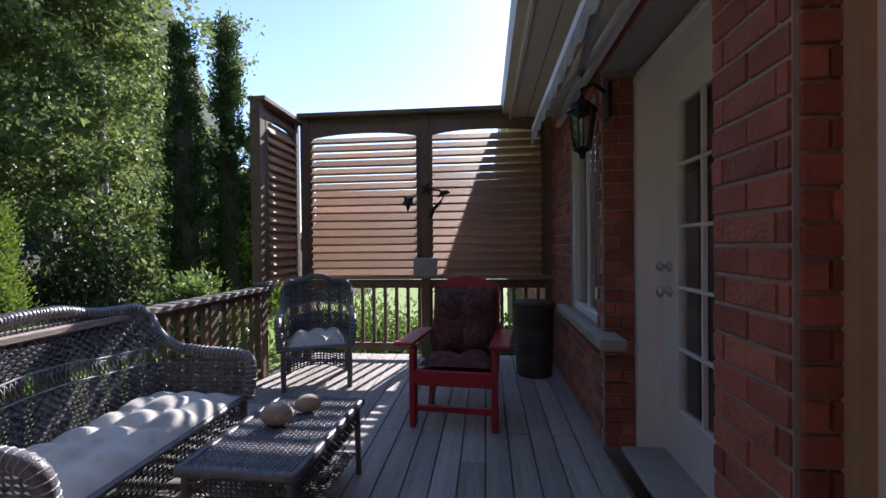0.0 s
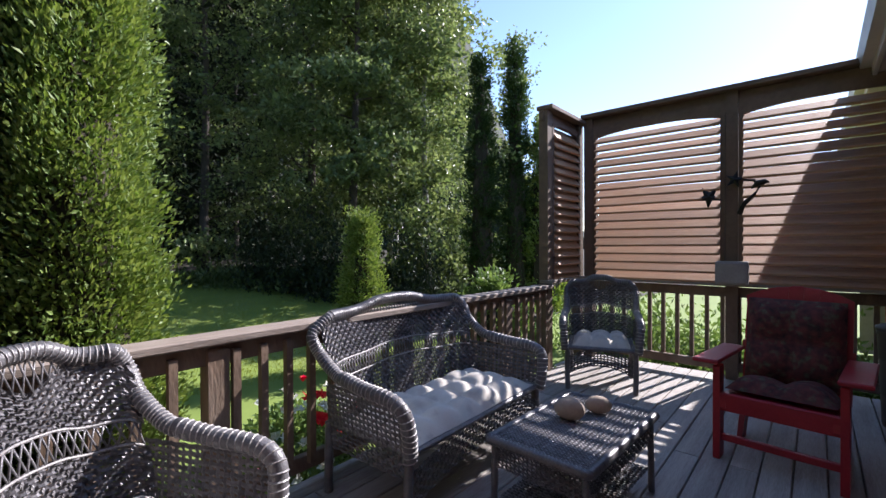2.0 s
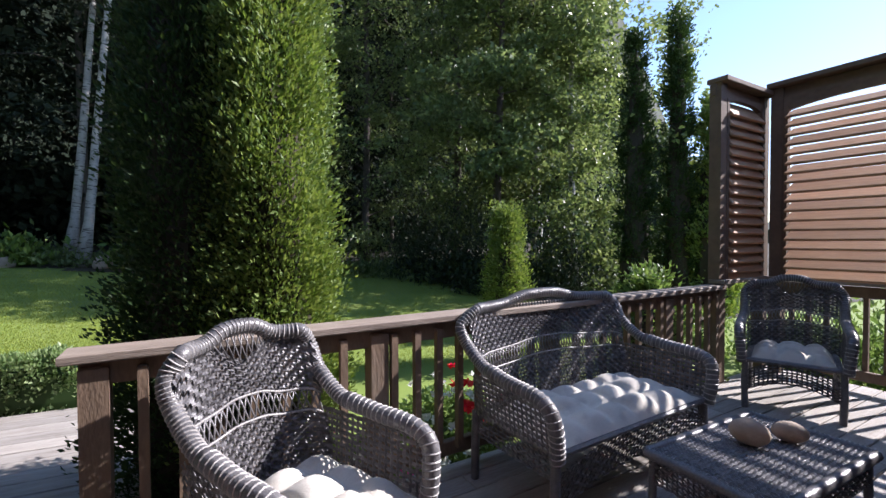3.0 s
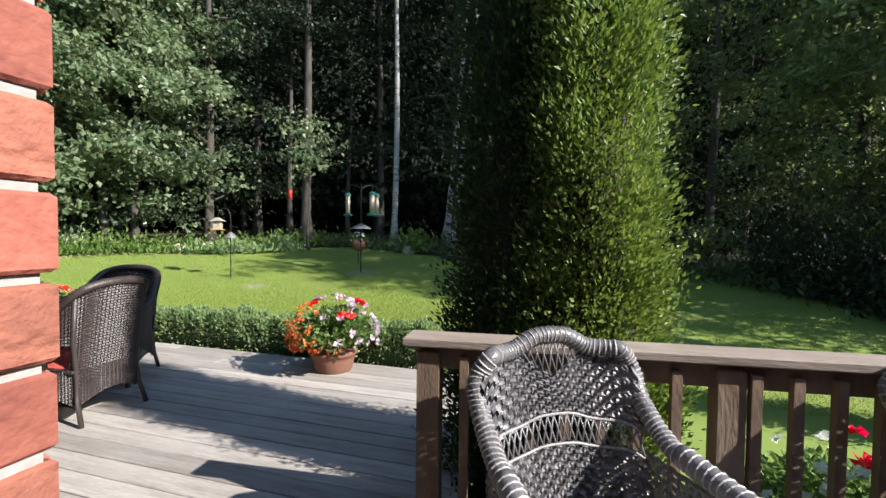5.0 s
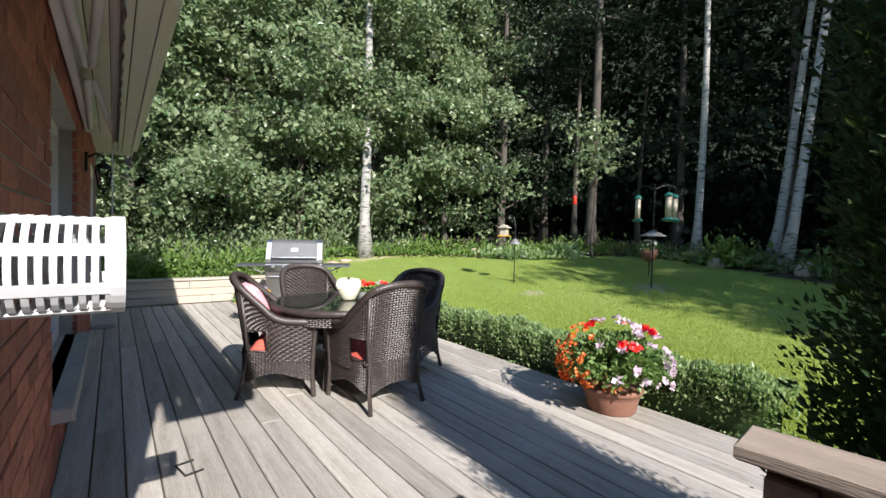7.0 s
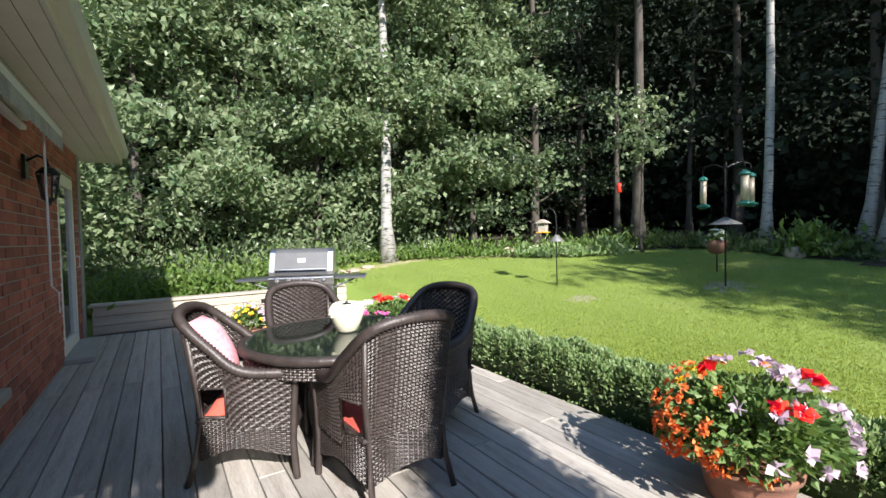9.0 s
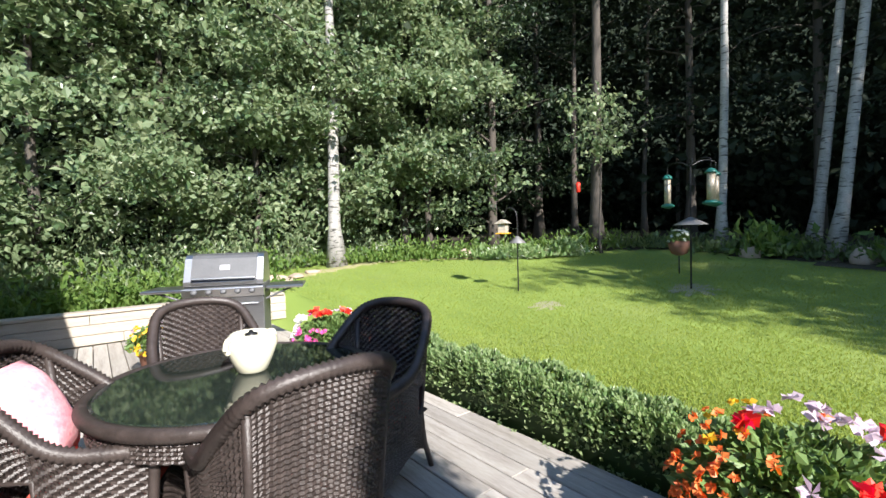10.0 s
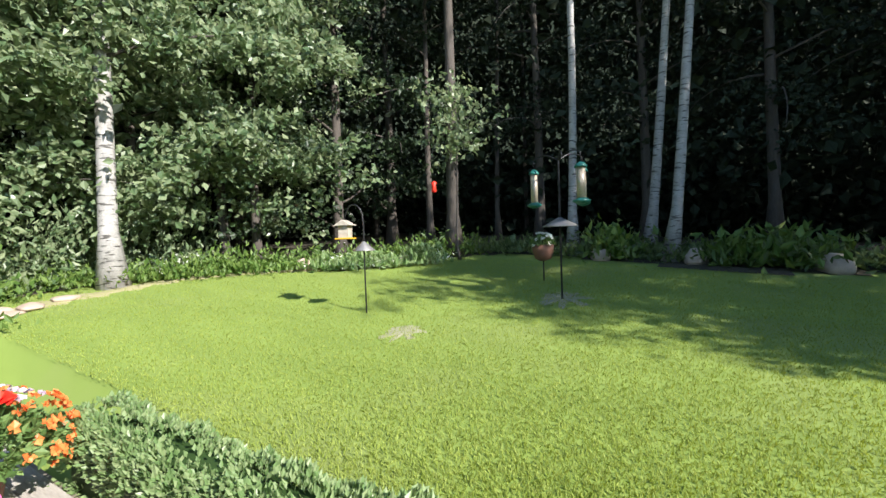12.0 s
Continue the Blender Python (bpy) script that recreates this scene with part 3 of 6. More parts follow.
# ---- deck frame and boards ----
deck_n = structure("floor_sitting", Geo().box((-0.65, 2.25, -0.085), (2.85, 5.3, 0.10)), RAILW, "weathered grey plank deck of the sitting area", NORTH)
deck_s = structure("floor_dining", Geo().box((-2.36, -4.65, -0.09), (3.5, 8.3, 0.10)), RAILW, "weathered grey plank deck of the dining area")
g = Geo()
g.box((-4.15, -4.65, -0.14), (0.04, 8.4, 0.22), None, 0.004)
structure("trim_deck_edge", g, CAPW, "weathered deck edge board")


def boards(deck, m, x0, x1, y0, y1, w=0.143, gap=0.007, seed=1):
    """Planks side by side, each cut into two or three lengths."""
    rnd = random.Random(seed)
    n = int(round((x1 - x0) / w))
    w = (x1 - x0) / n
    shapes = {}
    for i in range(n):
        xc = x0 + (i + 0.5) * w
        cuts = [y0]
        if y1 - y0 > 4.5:
            cuts.append(y0 + (y1 - y0) * (0.38 if i % 2 else 0.62) + rnd.choice((-0.4, 0, 0.4)))
        cuts.append(y1)
        for a, b in zip(cuts, cuts[1:]):
            length = round(b - a - 0.004, 2)
            if length not in shapes:
                q = Geo().box((0, 0, 0), (w - gap, length, 0.034), None, 0.004)
                me = bpy.data.meshes.new("board")
                me.from_pydata(q.v, [], q.f)
                me.materials.append(DECK)
                shapes[length] = me
            ob = new("board", shapes[length])
            ob.parent = deck
            ob.matrix_basis = m @ pose(xc, (a + b) / 2, -0.017 + rnd.uniform(-0.0015, 0.0015), 0, rnd.uniform(-0.25, 0.25), rnd.uniform(-0.05, 0.05))


boards(deck_n, NORTH, -2.08, 0.74, -0.30, 4.95, seed=2)
boards(deck_s, Matrix.Identity(4), -4.13, SX - 0.01, -8.80, -0.36, seed=3)
# the strip of planks between the two decks
boards(deck_s, Matrix.Translation((0, 0, -0.006)), -2.30, 0.60, -0.345, 0.10, seed=4)

# ---- railing ----
RT = 0.853


def railing(name, label, m, length, posts, cap=True, lo=0.09, top=RT):
    """A rail along y from 0: square posts, balusters, two rails and a flat cap."""
    t = thing(name, label, "railing", m)
    for y in posts:
        part("post", Geo().box((0, y, (top - 0.05) / 2 - 0.1), (0.09, 0.09, top + 0.13), None, 0.006), RAILW, t)
    part("rail", Geo().box((0.0, length / 2, top - 0.085), (0.04, length, 0.09), None, 0.005), RAILW, t)
    part("rail", Geo().box((0.0, length / 2, lo + 0.03), (0.04, length, 0.08), None, 0.005), RAILW, t)
    if cap:
        part("cap", Geo().box((0, length / 2, top - 0.018), (0.145, length + 0.1, 0.037), None, 0.006), CAPW, t, "weathered flat cap board")
    n = int(length / 0.125)
    me = None
    for i in range(n):
        y = (i + 0.5) * length / n
        if any(abs(y - p) < 0.07 for p in posts):
            continue
        if me is None:
            ob = part("baluster", Geo().box((0, 0, 0), (0.034, 0.034, top - lo - 0.1), None, 0.004), RAILW, t)
            me = ob.data
        else:
            ob = new("baluster", me)
            ob.parent = t
        ob.location = (0.037, y, (top + lo) / 2 - 0.02)
    return t


railing("railing", "brown wooden deck railing with a weathered flat cap", at(-2.035, -0.28), 4.22, (0.045, 1.14, 2.3, 3.5))

# ---- privacy screen ----
SV = 4.78


def screen(name, label, m, posts, z0, z1, ztop, slat_pitch=0.083, tilt=27.0):
    """Louvered screen in the plane y = 0, along x; slats slope down towards -y."""
    t = thing(name, label, "privacy screen", m)
    for x in posts:
        part("post", Geo().box((x, 0.02, ztop / 2), (0.095, 0.095, ztop - 0.02), None, 0.006), FRAMEW, t)
    x0, x1 = posts[0] - 0.06, posts[-1] + 0.06
    part("beam", Geo().box(((x0 + x1) / 2, 0.0, ztop - 0.03), (x1 - x0, 0.17, 0.045), None, 0.006), FRAMEW, t, "dark weathered top board")
    part("beam", Geo().box(((x0 + x1) / 2, 0.03, ztop - 0.105), (x1 - x0, 0.04, 0.105), None, 0.005), FRAMEW, t)
    part("ledge", Geo().box(((x0 + x1) / 2, -0.01, z0 - 0.02), (x1 - x0, 0.13, 0.035), None, 0.005), CAPW, t, "weathered ledge under the louvers")
    for a, b in zip(posts, posts[1:]):
        a, b = a + 0.05, b - 0.05
        # arched head board
        g = Geo()
        n = 14
        vs = []
        for y in (-0.02, 0.02):
            for i in range(n + 1):
                s = i / n
                rise = 0.055 * (1 - abs(2 * s - 1) ** 2.6)
                vs += [(a + (b - a) * s, y, z1 - 0.05 + rise), (a + (b - a) * s, y, ztop - 0.13)]
        k = 2 * (n + 1)
        fs = []
        for i in range(n):
            q = 2 * i
            fs += [(q, q + 2, q + 3, q + 1), (k + q, k + q + 1, k + q + 3, k + q + 2), (q, k + q, k + q + 2, q + 2)]
        part("arched_head", g.add(vs, fs), FRAMEW, t)
        for xs in (a + 0.02, b - 0.02):
            part("side_strip", Geo().box((xs, 0.0, (z0 + z1) / 2), (0.035, 0.06, z1 - z0), None, 0.003), FRAMEW, t)
        n = int((z1 - z0) / slat_pitch)
        me = None
        for i in range(n):
            z = z0 + 0.04 + i * (z1 - z0 - 0.03) / n
            if me is None:
                ob = part("slat", Geo().box((0, 0, 0), (b - a - 0.07, 0.19, 0.024), None, 0.004), SLATW, t)
                me = ob.data
            else:
                ob = new("slat", me)
                ob.parent = t
            ob.matrix_basis = pose((a + b) / 2, 0.005, z, tilt + random.uniform(-1.2, 1.2), random.uniform(-0.3, 0.3), 0)
    return t


big = screen("privacy_screen", "tall cedar louver screen with arched panels across the deck end", at(0, SV), (-1.93, -0.60, 0.71), 0.90, 2.45, 2.68)
screen("screen_wing", "narrow louvered wing panel beside the railing", at(-2.035, 3.97, 0, 90), (0.03, 0.78), 0.90, 2.45, 2.62, tilt=52.0)
# railing under the screen
railing("railing", "brown wooden railing with thin balusters under the louver screen", at(0.66, SV + 0.02, 0, 90), 2.55, (), False, 0.09, 0.89)

# metal bird ornament on the screen post
orn = thing("wall_ornament", "dark metal bird and star ornament on the screen post", "ornament", at(-0.60, SV - 0.07, 1.68))
g = Geo()
for c, r, rot in (((-0.17, 0, 0.0), 0.11, 15), ((0.03, 0, 0.14), 0.08, 40)):
    n = 10
    ring = [(c[0] + (r if i % 2 else r * 0.4) * math.cos(math.pi * i / 5 + radians(rot)), c[2] + (r if i % 2 else r * 0.4) * math.sin(math.pi * i / 5 + radians(rot))) for i in range(n)]
    vs = [(x, y, z) for y in (-0.006, 0.006) for x, z in ring] + [(c[0], -0.02, c[2]), (c[0], 0.012, c[2])]
    g.add(vs, [(i, (i + 1) % n, 20) for i in range(n)] + [(10 + (i + 1) % n, 10 + i, 21) for i in range(n)] + [(i, 10 + i, 10 + (i + 1) % n, (i + 1) % n) for i in range(n)])
part("stars", g, BLACKM, orn)
part("branch", Geo().tube([(0.06, 0, -0.17), (0.1, -0.01, -0.08), (0.17, -0.01, -0.01), (0.21, 0, 0.06), (0.17, 0, 0.12), (0.09, 0, 0.13)], [0.02, 0.02, 0.016, 0.014, 0.012, 0.01], 8), BLACKM, orn, "", True)
g = Geo().tube([(0.15, -0.01, 0.05), (0.2, -0.02, 0.09), (0.25, -0.02, 0.1), (0.28, -0.02, 0.09)], [0.008, 0.028, 0.022, 0.004], 8)
part("bird", g, BLACKM, orn, "", True)
box = thing("switch_box", "grey weathered box on the screen post", "electric box", at(-0.59, SV - 0.075, 0.985))
part("body", Geo().box((0, 0, 0), (0.25, 0.09, 0.21), None, 0.01), SILL, box)
part("lid", Geo().box((0, -0.05, 0), (0.22, 0.014, 0.18), None, 0.005), SILL, box)

# ---- wall lantern ----


def lantern(m):
    t = thing("wall_lantern", "black metal carriage lantern with clear panes on the brick wall", "lamp", m)
    part("backplate", Geo().box((-0.012, 0, 0.12), (0.024, 0.11, 0.2), None, 0.008), BLACKM, t)
    part("bracket", Geo().tube([(-0.02, 0, 0.17), (-0.09, 0, 0.22), (-0.15, 0, 0.19), (-0.15, 0, 0.13)], 0.011), BLACKM, t, "", True)
    part("roof", Geo().lathe([(0.085, 0.0), (0.08, 0.012), (0.045, 0.05), (0.02, 0.06), (0.012, 0.085)], 12, (-0.15, 0, 0.07)), BLACKM, t)
    for i in range(6):
        w = math.pi * i / 3
        g = Geo().tube([(-0.15 + 0.072 * math.cos(w), 0.072 * math.sin(w), 0.07), (-0.15 + 0.045 * math.cos(w), 0.045 * math.sin(w), -0.13)], 0.006, 6)
        part("cage_bar", g, BLACKM, t)
    part("pane", Geo().lathe([(0.066, 0.06), (0.04, -0.125)], 6, (-0.15, 0, 0)), GLASS, t).visible_shadow = False
    part("finial", Geo().lathe([(0.048, -0.13), (0.05, -0.14), (0.02, -0.16), (0.01, -0.19)], 12, (-0.15, 0, 0)), BLACKM, t)
    return t


lan = lantern(at(WU - 0.018, 2.60, 1.88))
copy_thing(lan, pose(SX - 0.018, -5.85, 1.82))


def awning(m, length):
    """A retracted awning: roller with rolled cloth, folding arms and front bar, along y from 0."""
    t = thing("awning", "retracted awning with folded metal arms under the eave", "awning", m)
    part("torsion_bar", Geo().box((-0.05, length / 2, 0.06), (0.04, length, 0.04), None, 0.004), WHITE, t)
    part("cloth_roll", Geo().tube([(-0.07, 0.03, 0.16), (-0.07, length - 0.03, 0.16)], 0.055, 14), CREAM, t, "rolled striped cloth", True)
    part("front_bar", Geo().box((-0.26, length / 2, 0.02), (0.045, length, 0.09), None, 0.012), WHITE, t)
    for a, b in ((0.25, length * 0.46), (length - 0.25, length * 0.54)):
        part("arm", Geo().tube([(-0.07, a, 0.05), (-0.12, b, 0.02)], 0.022, 8), WHITE, t, "", True)
        part("arm", Geo().tube([(-0.15, b, 0.02), (-0.25, a, 0.02)], 0.022, 8), WHITE, t, "", True)
    g = Geo().grid(lambda u, v: (-0.285 + 0.007 * math.sin(u * length * 26) * (1 - v), u * length, -0.115 + 0.008 * math.sin(u * length * 52) * (1 - v) + 0.11 * v), int(length * 60), 3)
    part("valance", g, mat("striped_valance" , (0.50, 0.48, 0.44), (0.16, 0.16, 0.17), 5, 0.9, 0.1, 60, island=0.5), t, "grey striped cloth edge")
    return t


awning(at(WU, 1.5, 2.22), 2.6)
awning(pose(SX, -5.75, 2.18), 4.4)
crank = thing("awning_crank", "thin hanging awning crank rod", "crank", pose(SX - 0.24, -5.3, 0))
part("rod", Geo().tube([(0, 0, 2.16), (0.0, 0, 1.0), (-0.04, 0, 0.95), (-0.04, 0, 0.80)], 0.008, 6), WHITE, crank)

# ---- wall vent with its guard ----
vent = thing("wall_vent", "round metal wall vent inside a white slotted guard", "vent", pose(SX, -1.12, 1.215))
part("plate", Geo().box((-0.012, 0, 0), (0.024, 0.26, 0.26), None, 0.006), STEEL, vent, "square blue-grey metal plate")
part("pipe", Geo().tube([(-0.02, 0, 0), (-0.085, 0, 0)], 0.079, 28), STEEL, vent, "smooth blue-grey metal sleeve", True)
part("collar", Geo().tube([(-0.085, 0, 0), (-0.10, 0, 0), (-0.118, 0, 0)], [0.083, 0.085, 0.083], 28), STEEL, vent, "", True)
part("outlet", Geo().tube([(-0.10, 0, 0), (-0.185, 0, 0)], 0.05, 20), STEEL, vent, "", True)
part("outlet_cap", Geo().tube([(-0.165, 0, 0), (-0.19, 0, 0)], 0.057, 20), STEEL, vent, "", True)
def guard_ring(x, r, w, th):
    n = 32
    g = Geo()
    for i in range(n + 1):
        a = 2 * math.pi * i / n
        g.v += [(x + dx, r * q * math.cos(a), r * q * math.sin(a)) for dx, q in ((-w, 1), (w, 1), (w, 1 - th), (-w, 1 - th))]
    g.f += [(i * 4 + k, i * 4 + (k + 1) % 4, i * 4 + 4 + (k + 1) % 4, i * 4 + 4 + k) for i in range(n) for k in range(4)]
    return g


for i in range(8):
    part("guard_ring", guard_ring(-0.130 - i * 0.0165, 0.082, 0.0045, 0.07), WHITEPL, vent)
part("guard_ring", guard_ring(-0.258, 0.084, 0.010, 0.10), WHITEPL, vent)
part("guard_end", Geo().lathe([(0.02, 0), (0.082, 0), (0.082, 0.006), (0.02, 0.006)], 28), WHITEPL, vent, "", False, pose(-0.264, 0, 0, 0, 90, 0))
for i in range(8):
    w = 2 * math.pi * (i + 0.45) / 8
    part("guard_bar", Geo().box((-0.185, 0.0805 * math.cos(w), 0.0805 * math.sin(w)), (0.155, 0.020, 0.005), Matrix.Rotation(w + math.pi / 2, 4, "X"), 0.001), WHITEPL, vent)


# ---- wicker furniture of the sitting deck (front is +y) ----
def wrapped(path, r, n=10, turns=90, bump=0.14):
    """A bar wound with cane: fine rings along its length."""
    pts = [Vector(p) for p in path]
    seg = [0.0]
    for a, b in zip(pts, pts[1:]):
        seg.append(seg[-1] + (b - a).length)
    out, rs = [], []
    m = turns * 2
    k = 0
    for i in range(m + 1):
        s = seg[-1] * i / m
        while k < len(seg) - 2 and seg[k + 1] < s:
            k += 1
        f = (s - seg[k]) / max(seg[k + 1] - seg[k], 1e-6)
        out.append(pts[k].lerp(pts[k + 1], f))
        rs.append(r * (1 + (bump if i % 2 else -bump)))
    return Geo().tube(out, rs, n)


def cane_rings(path, r, step=0.026, w=0.0042):
    """Single cane windings round a bar, a little uneven."""
    pts = [Vector(p) for p in path]
    g = Geo()
    left = step
    for a, b in zip(pts, pts[1:]):
        d = b - a
        run = d.length
        if run < 1e-6:
            continue
        d.normalize()
        x = d.cross(Vector((0, 0, 1)))
        if x.length < 0.15:
            x = d.cross(Vector((1, 0, 0)))
        x.normalize()
        y = d.cross(x)
        s = left
        while s <= run:
            c = a + d * s
            skew = 0.006 * math.sin(len(g.v) * 0.37)
            k = 12
            vs = []
            for i in range(k):
                q = 2 * math.pi * i / k
                o = x * math.cos(q) + y * math.sin(q)
                base = c + d * skew * math.cos(q)
                vs += [base + o * r * 0.96 - d * w, base + o * (r + 0.003), base + o * r * 0.96 + d * w]
            g.add(vs, [(i * 3 + e, i * 3 + e + 1, (i + 1) % k * 3 + e + 1, (i + 1) % k * 3 + e) for i in range(k) for e in (0, 1)])
            s += step
        left = s - run
    return g


def smooth_path(pts, n=8):
    """Catmull-Rom through the points."""
    p = [Vector(q) for q in pts]
    p = [p[0] * 2 - p[1]] + p + [p[-1] * 2 - p[-2]]
    out = []
    for i in range(1, len(p) - 2):
        for k in range(n):
            t = k / n
            a, b, c, d = p[i - 1], p[i], p[i + 1], p[i + 2]
            out.append(0.5 * (2 * b + (c - a) * t + (2 * a - 5 * b + 4 * c - d) * t * t + (3 * b - a - 3 * c + d) * t ** 3))
    out.append(p[-2])
    return out


def tufted(w, d, h, nx, ny, seed=0):
    """A stuffed cushion with buttons pulled in."""
    rnd = random.Random(seed)
    jit = [[rnd.uniform(-0.012, 0.012) for _ in range(ny + 2)] for _ in range(nx + 2)]

    def top(u, v):
        e = (1 - abs(2 * u - 1) ** 6) * (1 - abs(2 * v - 1) ** 6)
        b = 0.5 - 0.5 * math.cos(2 * math.pi * u * nx)
        c = 0.5 - 0.5 * math.cos(2 * math.pi * v * ny)
        z = h * e * (0.55 + 0.45 * (b * c) ** 0.35) + jit[int(u * nx)][int(v * ny)] * e
        return ((u - 0.5) * w * (1 - 0.02 * (1 - e)), (v - 0.5) * d * (1 - 0.02 * (1 - e)), z)
    g = Geo().grid(top, nx * 10, ny * 10)
    g.grid(lambda u, v: ((0.5 - u) * w * 0.98, (v - 0.5) * d * 0.98, -0.002), 4, 4)
    return g


def wicker_seat(name, label, m, w, humps=1, group=""):
    """Armchair or settee with a camel back, rolled rims and arms, and a woven apron."""
    t = thing(name, label, "armchair" if w < 1 else "settee", m, group)
    hw = w / 2

    def top(u):
        s = abs(2 * u - 1)
        camel = 0.875 - 1.6 * max(0, s - 0.84) ** 2 + 0.048 / (1 + math.exp((s - 0.36) * 14))
        return camel

    def back(u, v):
        s = 2 * u - 1
        z = 0.36 + (top(u) - 0.36) * v
        return (s * hw * (0.93 + 0.06 * v), -0.25 - 0.14 * v + 0.09 * abs(s) ** 3, z)

    def eyelet(u):
        return 0.97 - 0.19 * math.exp(-((2 * u - 1) / 0.34) ** 2)
    nu = int(w * 42)
    lower = part("backrest", Geo().weave(lambda u, v: back(u, 0.40 * v), nu, 11, 0.62, 0.86, 0.006), WICKER, t, "closely woven wicker back")
    part("backrest", Geo().weave(lambda u, v: back(u, 0.56 + (eyelet(u) - 0.56) * v), nu, 10, 0.62, 0.86, 0.006), WICKER, t)
    g = Geo()
    for i in range(nu + 1):
        for k in (-0.6, 0.6):
            a, b = min(1, max(0, (i + k) / nu)), min(1, max(0, (i - k) / nu))
            g.tube([back(a, 0.39), back((a + b) / 2, 0.48), back(b, 0.57)], 0.0036, 5)
            if abs(2 * i / nu - 1) < 0.5:
                g.tube([back(a, eyelet(a) - 0.01), back(b, 1.0)], 0.0032, 5)
    q = part("lattice", g, WICKER, t, "open crossed cane band", True)
    q["kind"] = "stuff"
    rows = Geo()
    for v in (0.40, 0.56):
        rows.tube([back(i / 24, v) for i in range(25)], 0.005, 6)
    part("binding", rows, CANE, t, "", True)
    rim = [(-hw * 1.03, -0.02, 0.605), (-hw * 1.03, -0.14, 0.625), (-hw * 1.04, -0.27, 0.71), (-hw * 1.045, -0.325, 0.80)]
    rim += [back(i / 18, 1.0) for i in range(1, 18)]
    rim += [(hw * 1.045, -0.325, 0.80), (hw * 1.04, -0.27, 0.71), (hw * 1.03, -0.14, 0.625), (hw * 1.03, -0.02, 0.605)]
    rp = smooth_path(rim, 5)
    q = part("rim", Geo().tube(rp, 0.029, 12), WICKER, t, "thick wrapped wicker rim", True)
    part("wrap", cane_rings(rp, 0.029, 0.0175), CANE, q, "pale worn cane windings")["kind"] = "stuff"
    for s in (-1, 1):
        arm = smooth_path([(s * hw * 1.03, -0.10, 0.62), (s * hw * 1.04, 0.06, 0.60), (s * hw * 1.04, 0.22, 0.59), (s * hw * 1.03, 0.295, 0.55), (s * hw * 1.0, 0.31, 0.46), (s * hw * 0.97, 0.30, 0.34)], 6)
        q = part("arm", Geo().tube(arm, 0.032, 12), WICKER, t, "", True)
        part("wrap", cane_rings(arm, 0.032), CANE, q, "pale worn cane windings")["kind"] = "stuff"

        def side(u, v, s=s):
            return (s * hw * (0.98 + 0.03 * v), -0.24 + 0.52 * u, 0.36 + 0.2 * v)
        part("side_panel", Geo().weave(side, 18, 8, 0.5, 0.7, 0.004), WICKER, t)
        for y in (-0.27, 0.28):
            part("leg", wrapped([(s * (hw - 0.03), y, 0.36), (s * (hw - 0.025), y, 0.18), (s * (hw - 0.03), y * 1.04, 0.0)], 0.022, 8, 26, 0.06), WICKER, t, "", True)
    part("seat", Geo().box((0, 0.01, 0.355), (w - 0.04, 0.58, 0.03), None, 0.01), WICKER, t)

    def apron(u, v):
        return ((2 * u - 1) * (hw - 0.03), 0.295, 0.22 + 0.03 * abs(2 * u - 1) ** 2 * -3 + 0.14 * v)
    part("apron", Geo().weave(apron, int(w * 34), 7, 0.4, 0.55, 0.006), WICKER, t, "open lattice wicker apron")
    for s in (-1, 1):
        def flank(u, v, s=s):
            return (s * (hw - 0.03), -0.26 + 0.55 * u, 0.24 + 0.12 * v)
        part("apron", Geo().weave(flank, 16, 6, 0.4, 0.55, 0.006), WICKER, t)
    return t


def facing(u, v, fu, fv, z=0.0):
    """Pose on the sitting deck with +y turned to (fu, fv)."""
    return at(u, v, z, math.degrees(math.atan2(-fu, fv)))


m1 = facing(-1.48, 0.39, 0.90, 0.43)
wicker_seat("wicker_armchair", "black-grey woven wicker armchair by the railing", m1, 0.54, group="wicker sitting set")
c = part("cushion", tufted(0.48, 0.50, 0.085, 3, 3, 4), CUSH, None, "", True)
c.name = "seat_cushion"
tagged(c, "cream tufted seat cushion with faded flowers", "cushion")
c.matrix_world = m1 @ pose(0, 0.03, 0.372)
m2 = facing(-1.62, 1.93, 0.99, 0.03)
wicker_seat("wicker_settee", "black-grey woven wicker settee by the railing", m2, 1.22, 2, "wicker sitting set")
c = part("seat_cushion", tufted(1.10, 0.50, 0.085, 6, 3, 9), CUSH, None, "", True)
tagged(c, "long cream tufted settee cushion with faded flowers", "cushion")
c.matrix_world = m2 @ pose(0, 0.04, 0.372)
m3 = facing(-1.50, 3.98, 0.36, -0.93)
wicker_seat("wicker_armchair", "dark wicker armchair in front of the louver screen", m3, 0.60, group="wicker sitting set")
c = part("seat_cushion", tufted(0.48, 0.48, 0.08, 3, 3, 2), CUSH, None, "", True)
tagged(c, "cream tufted cushion on the far armchair", "cushion")
c.matrix_world = m3 @ pose(0, 0.03, 0.372)
# wicker coffee table
tb = thing("wicker_table", "low dark wicker coffee table with a lower shelf", "table", at(-0.87, 2.03, 0, -2), "wicker sitting set")
part("tabletop", Geo().weave(lambda u, v: ((u - 0.5) * 0.44, (v - 0.5) * 0.76, 0.392), 22, 40, 0.75, 0.9, 0.004), WICKER, tb, "woven top with a wrapped rim")
part("underlay", Geo().box((0, 0, 0.378), (0.43, 0.75, 0.012), None, 0.003), BLACKM, tb)
part("rim", wrapped([(-0.23, -0.39, 0.385), (0.23, -0.39, 0.385), (0.23, 0.39, 0.385), (-0.23, 0.39, 0.385), (-0.23, -0.39, 0.385)], 0.02, 8, 150), WICKER, tb, "", True)
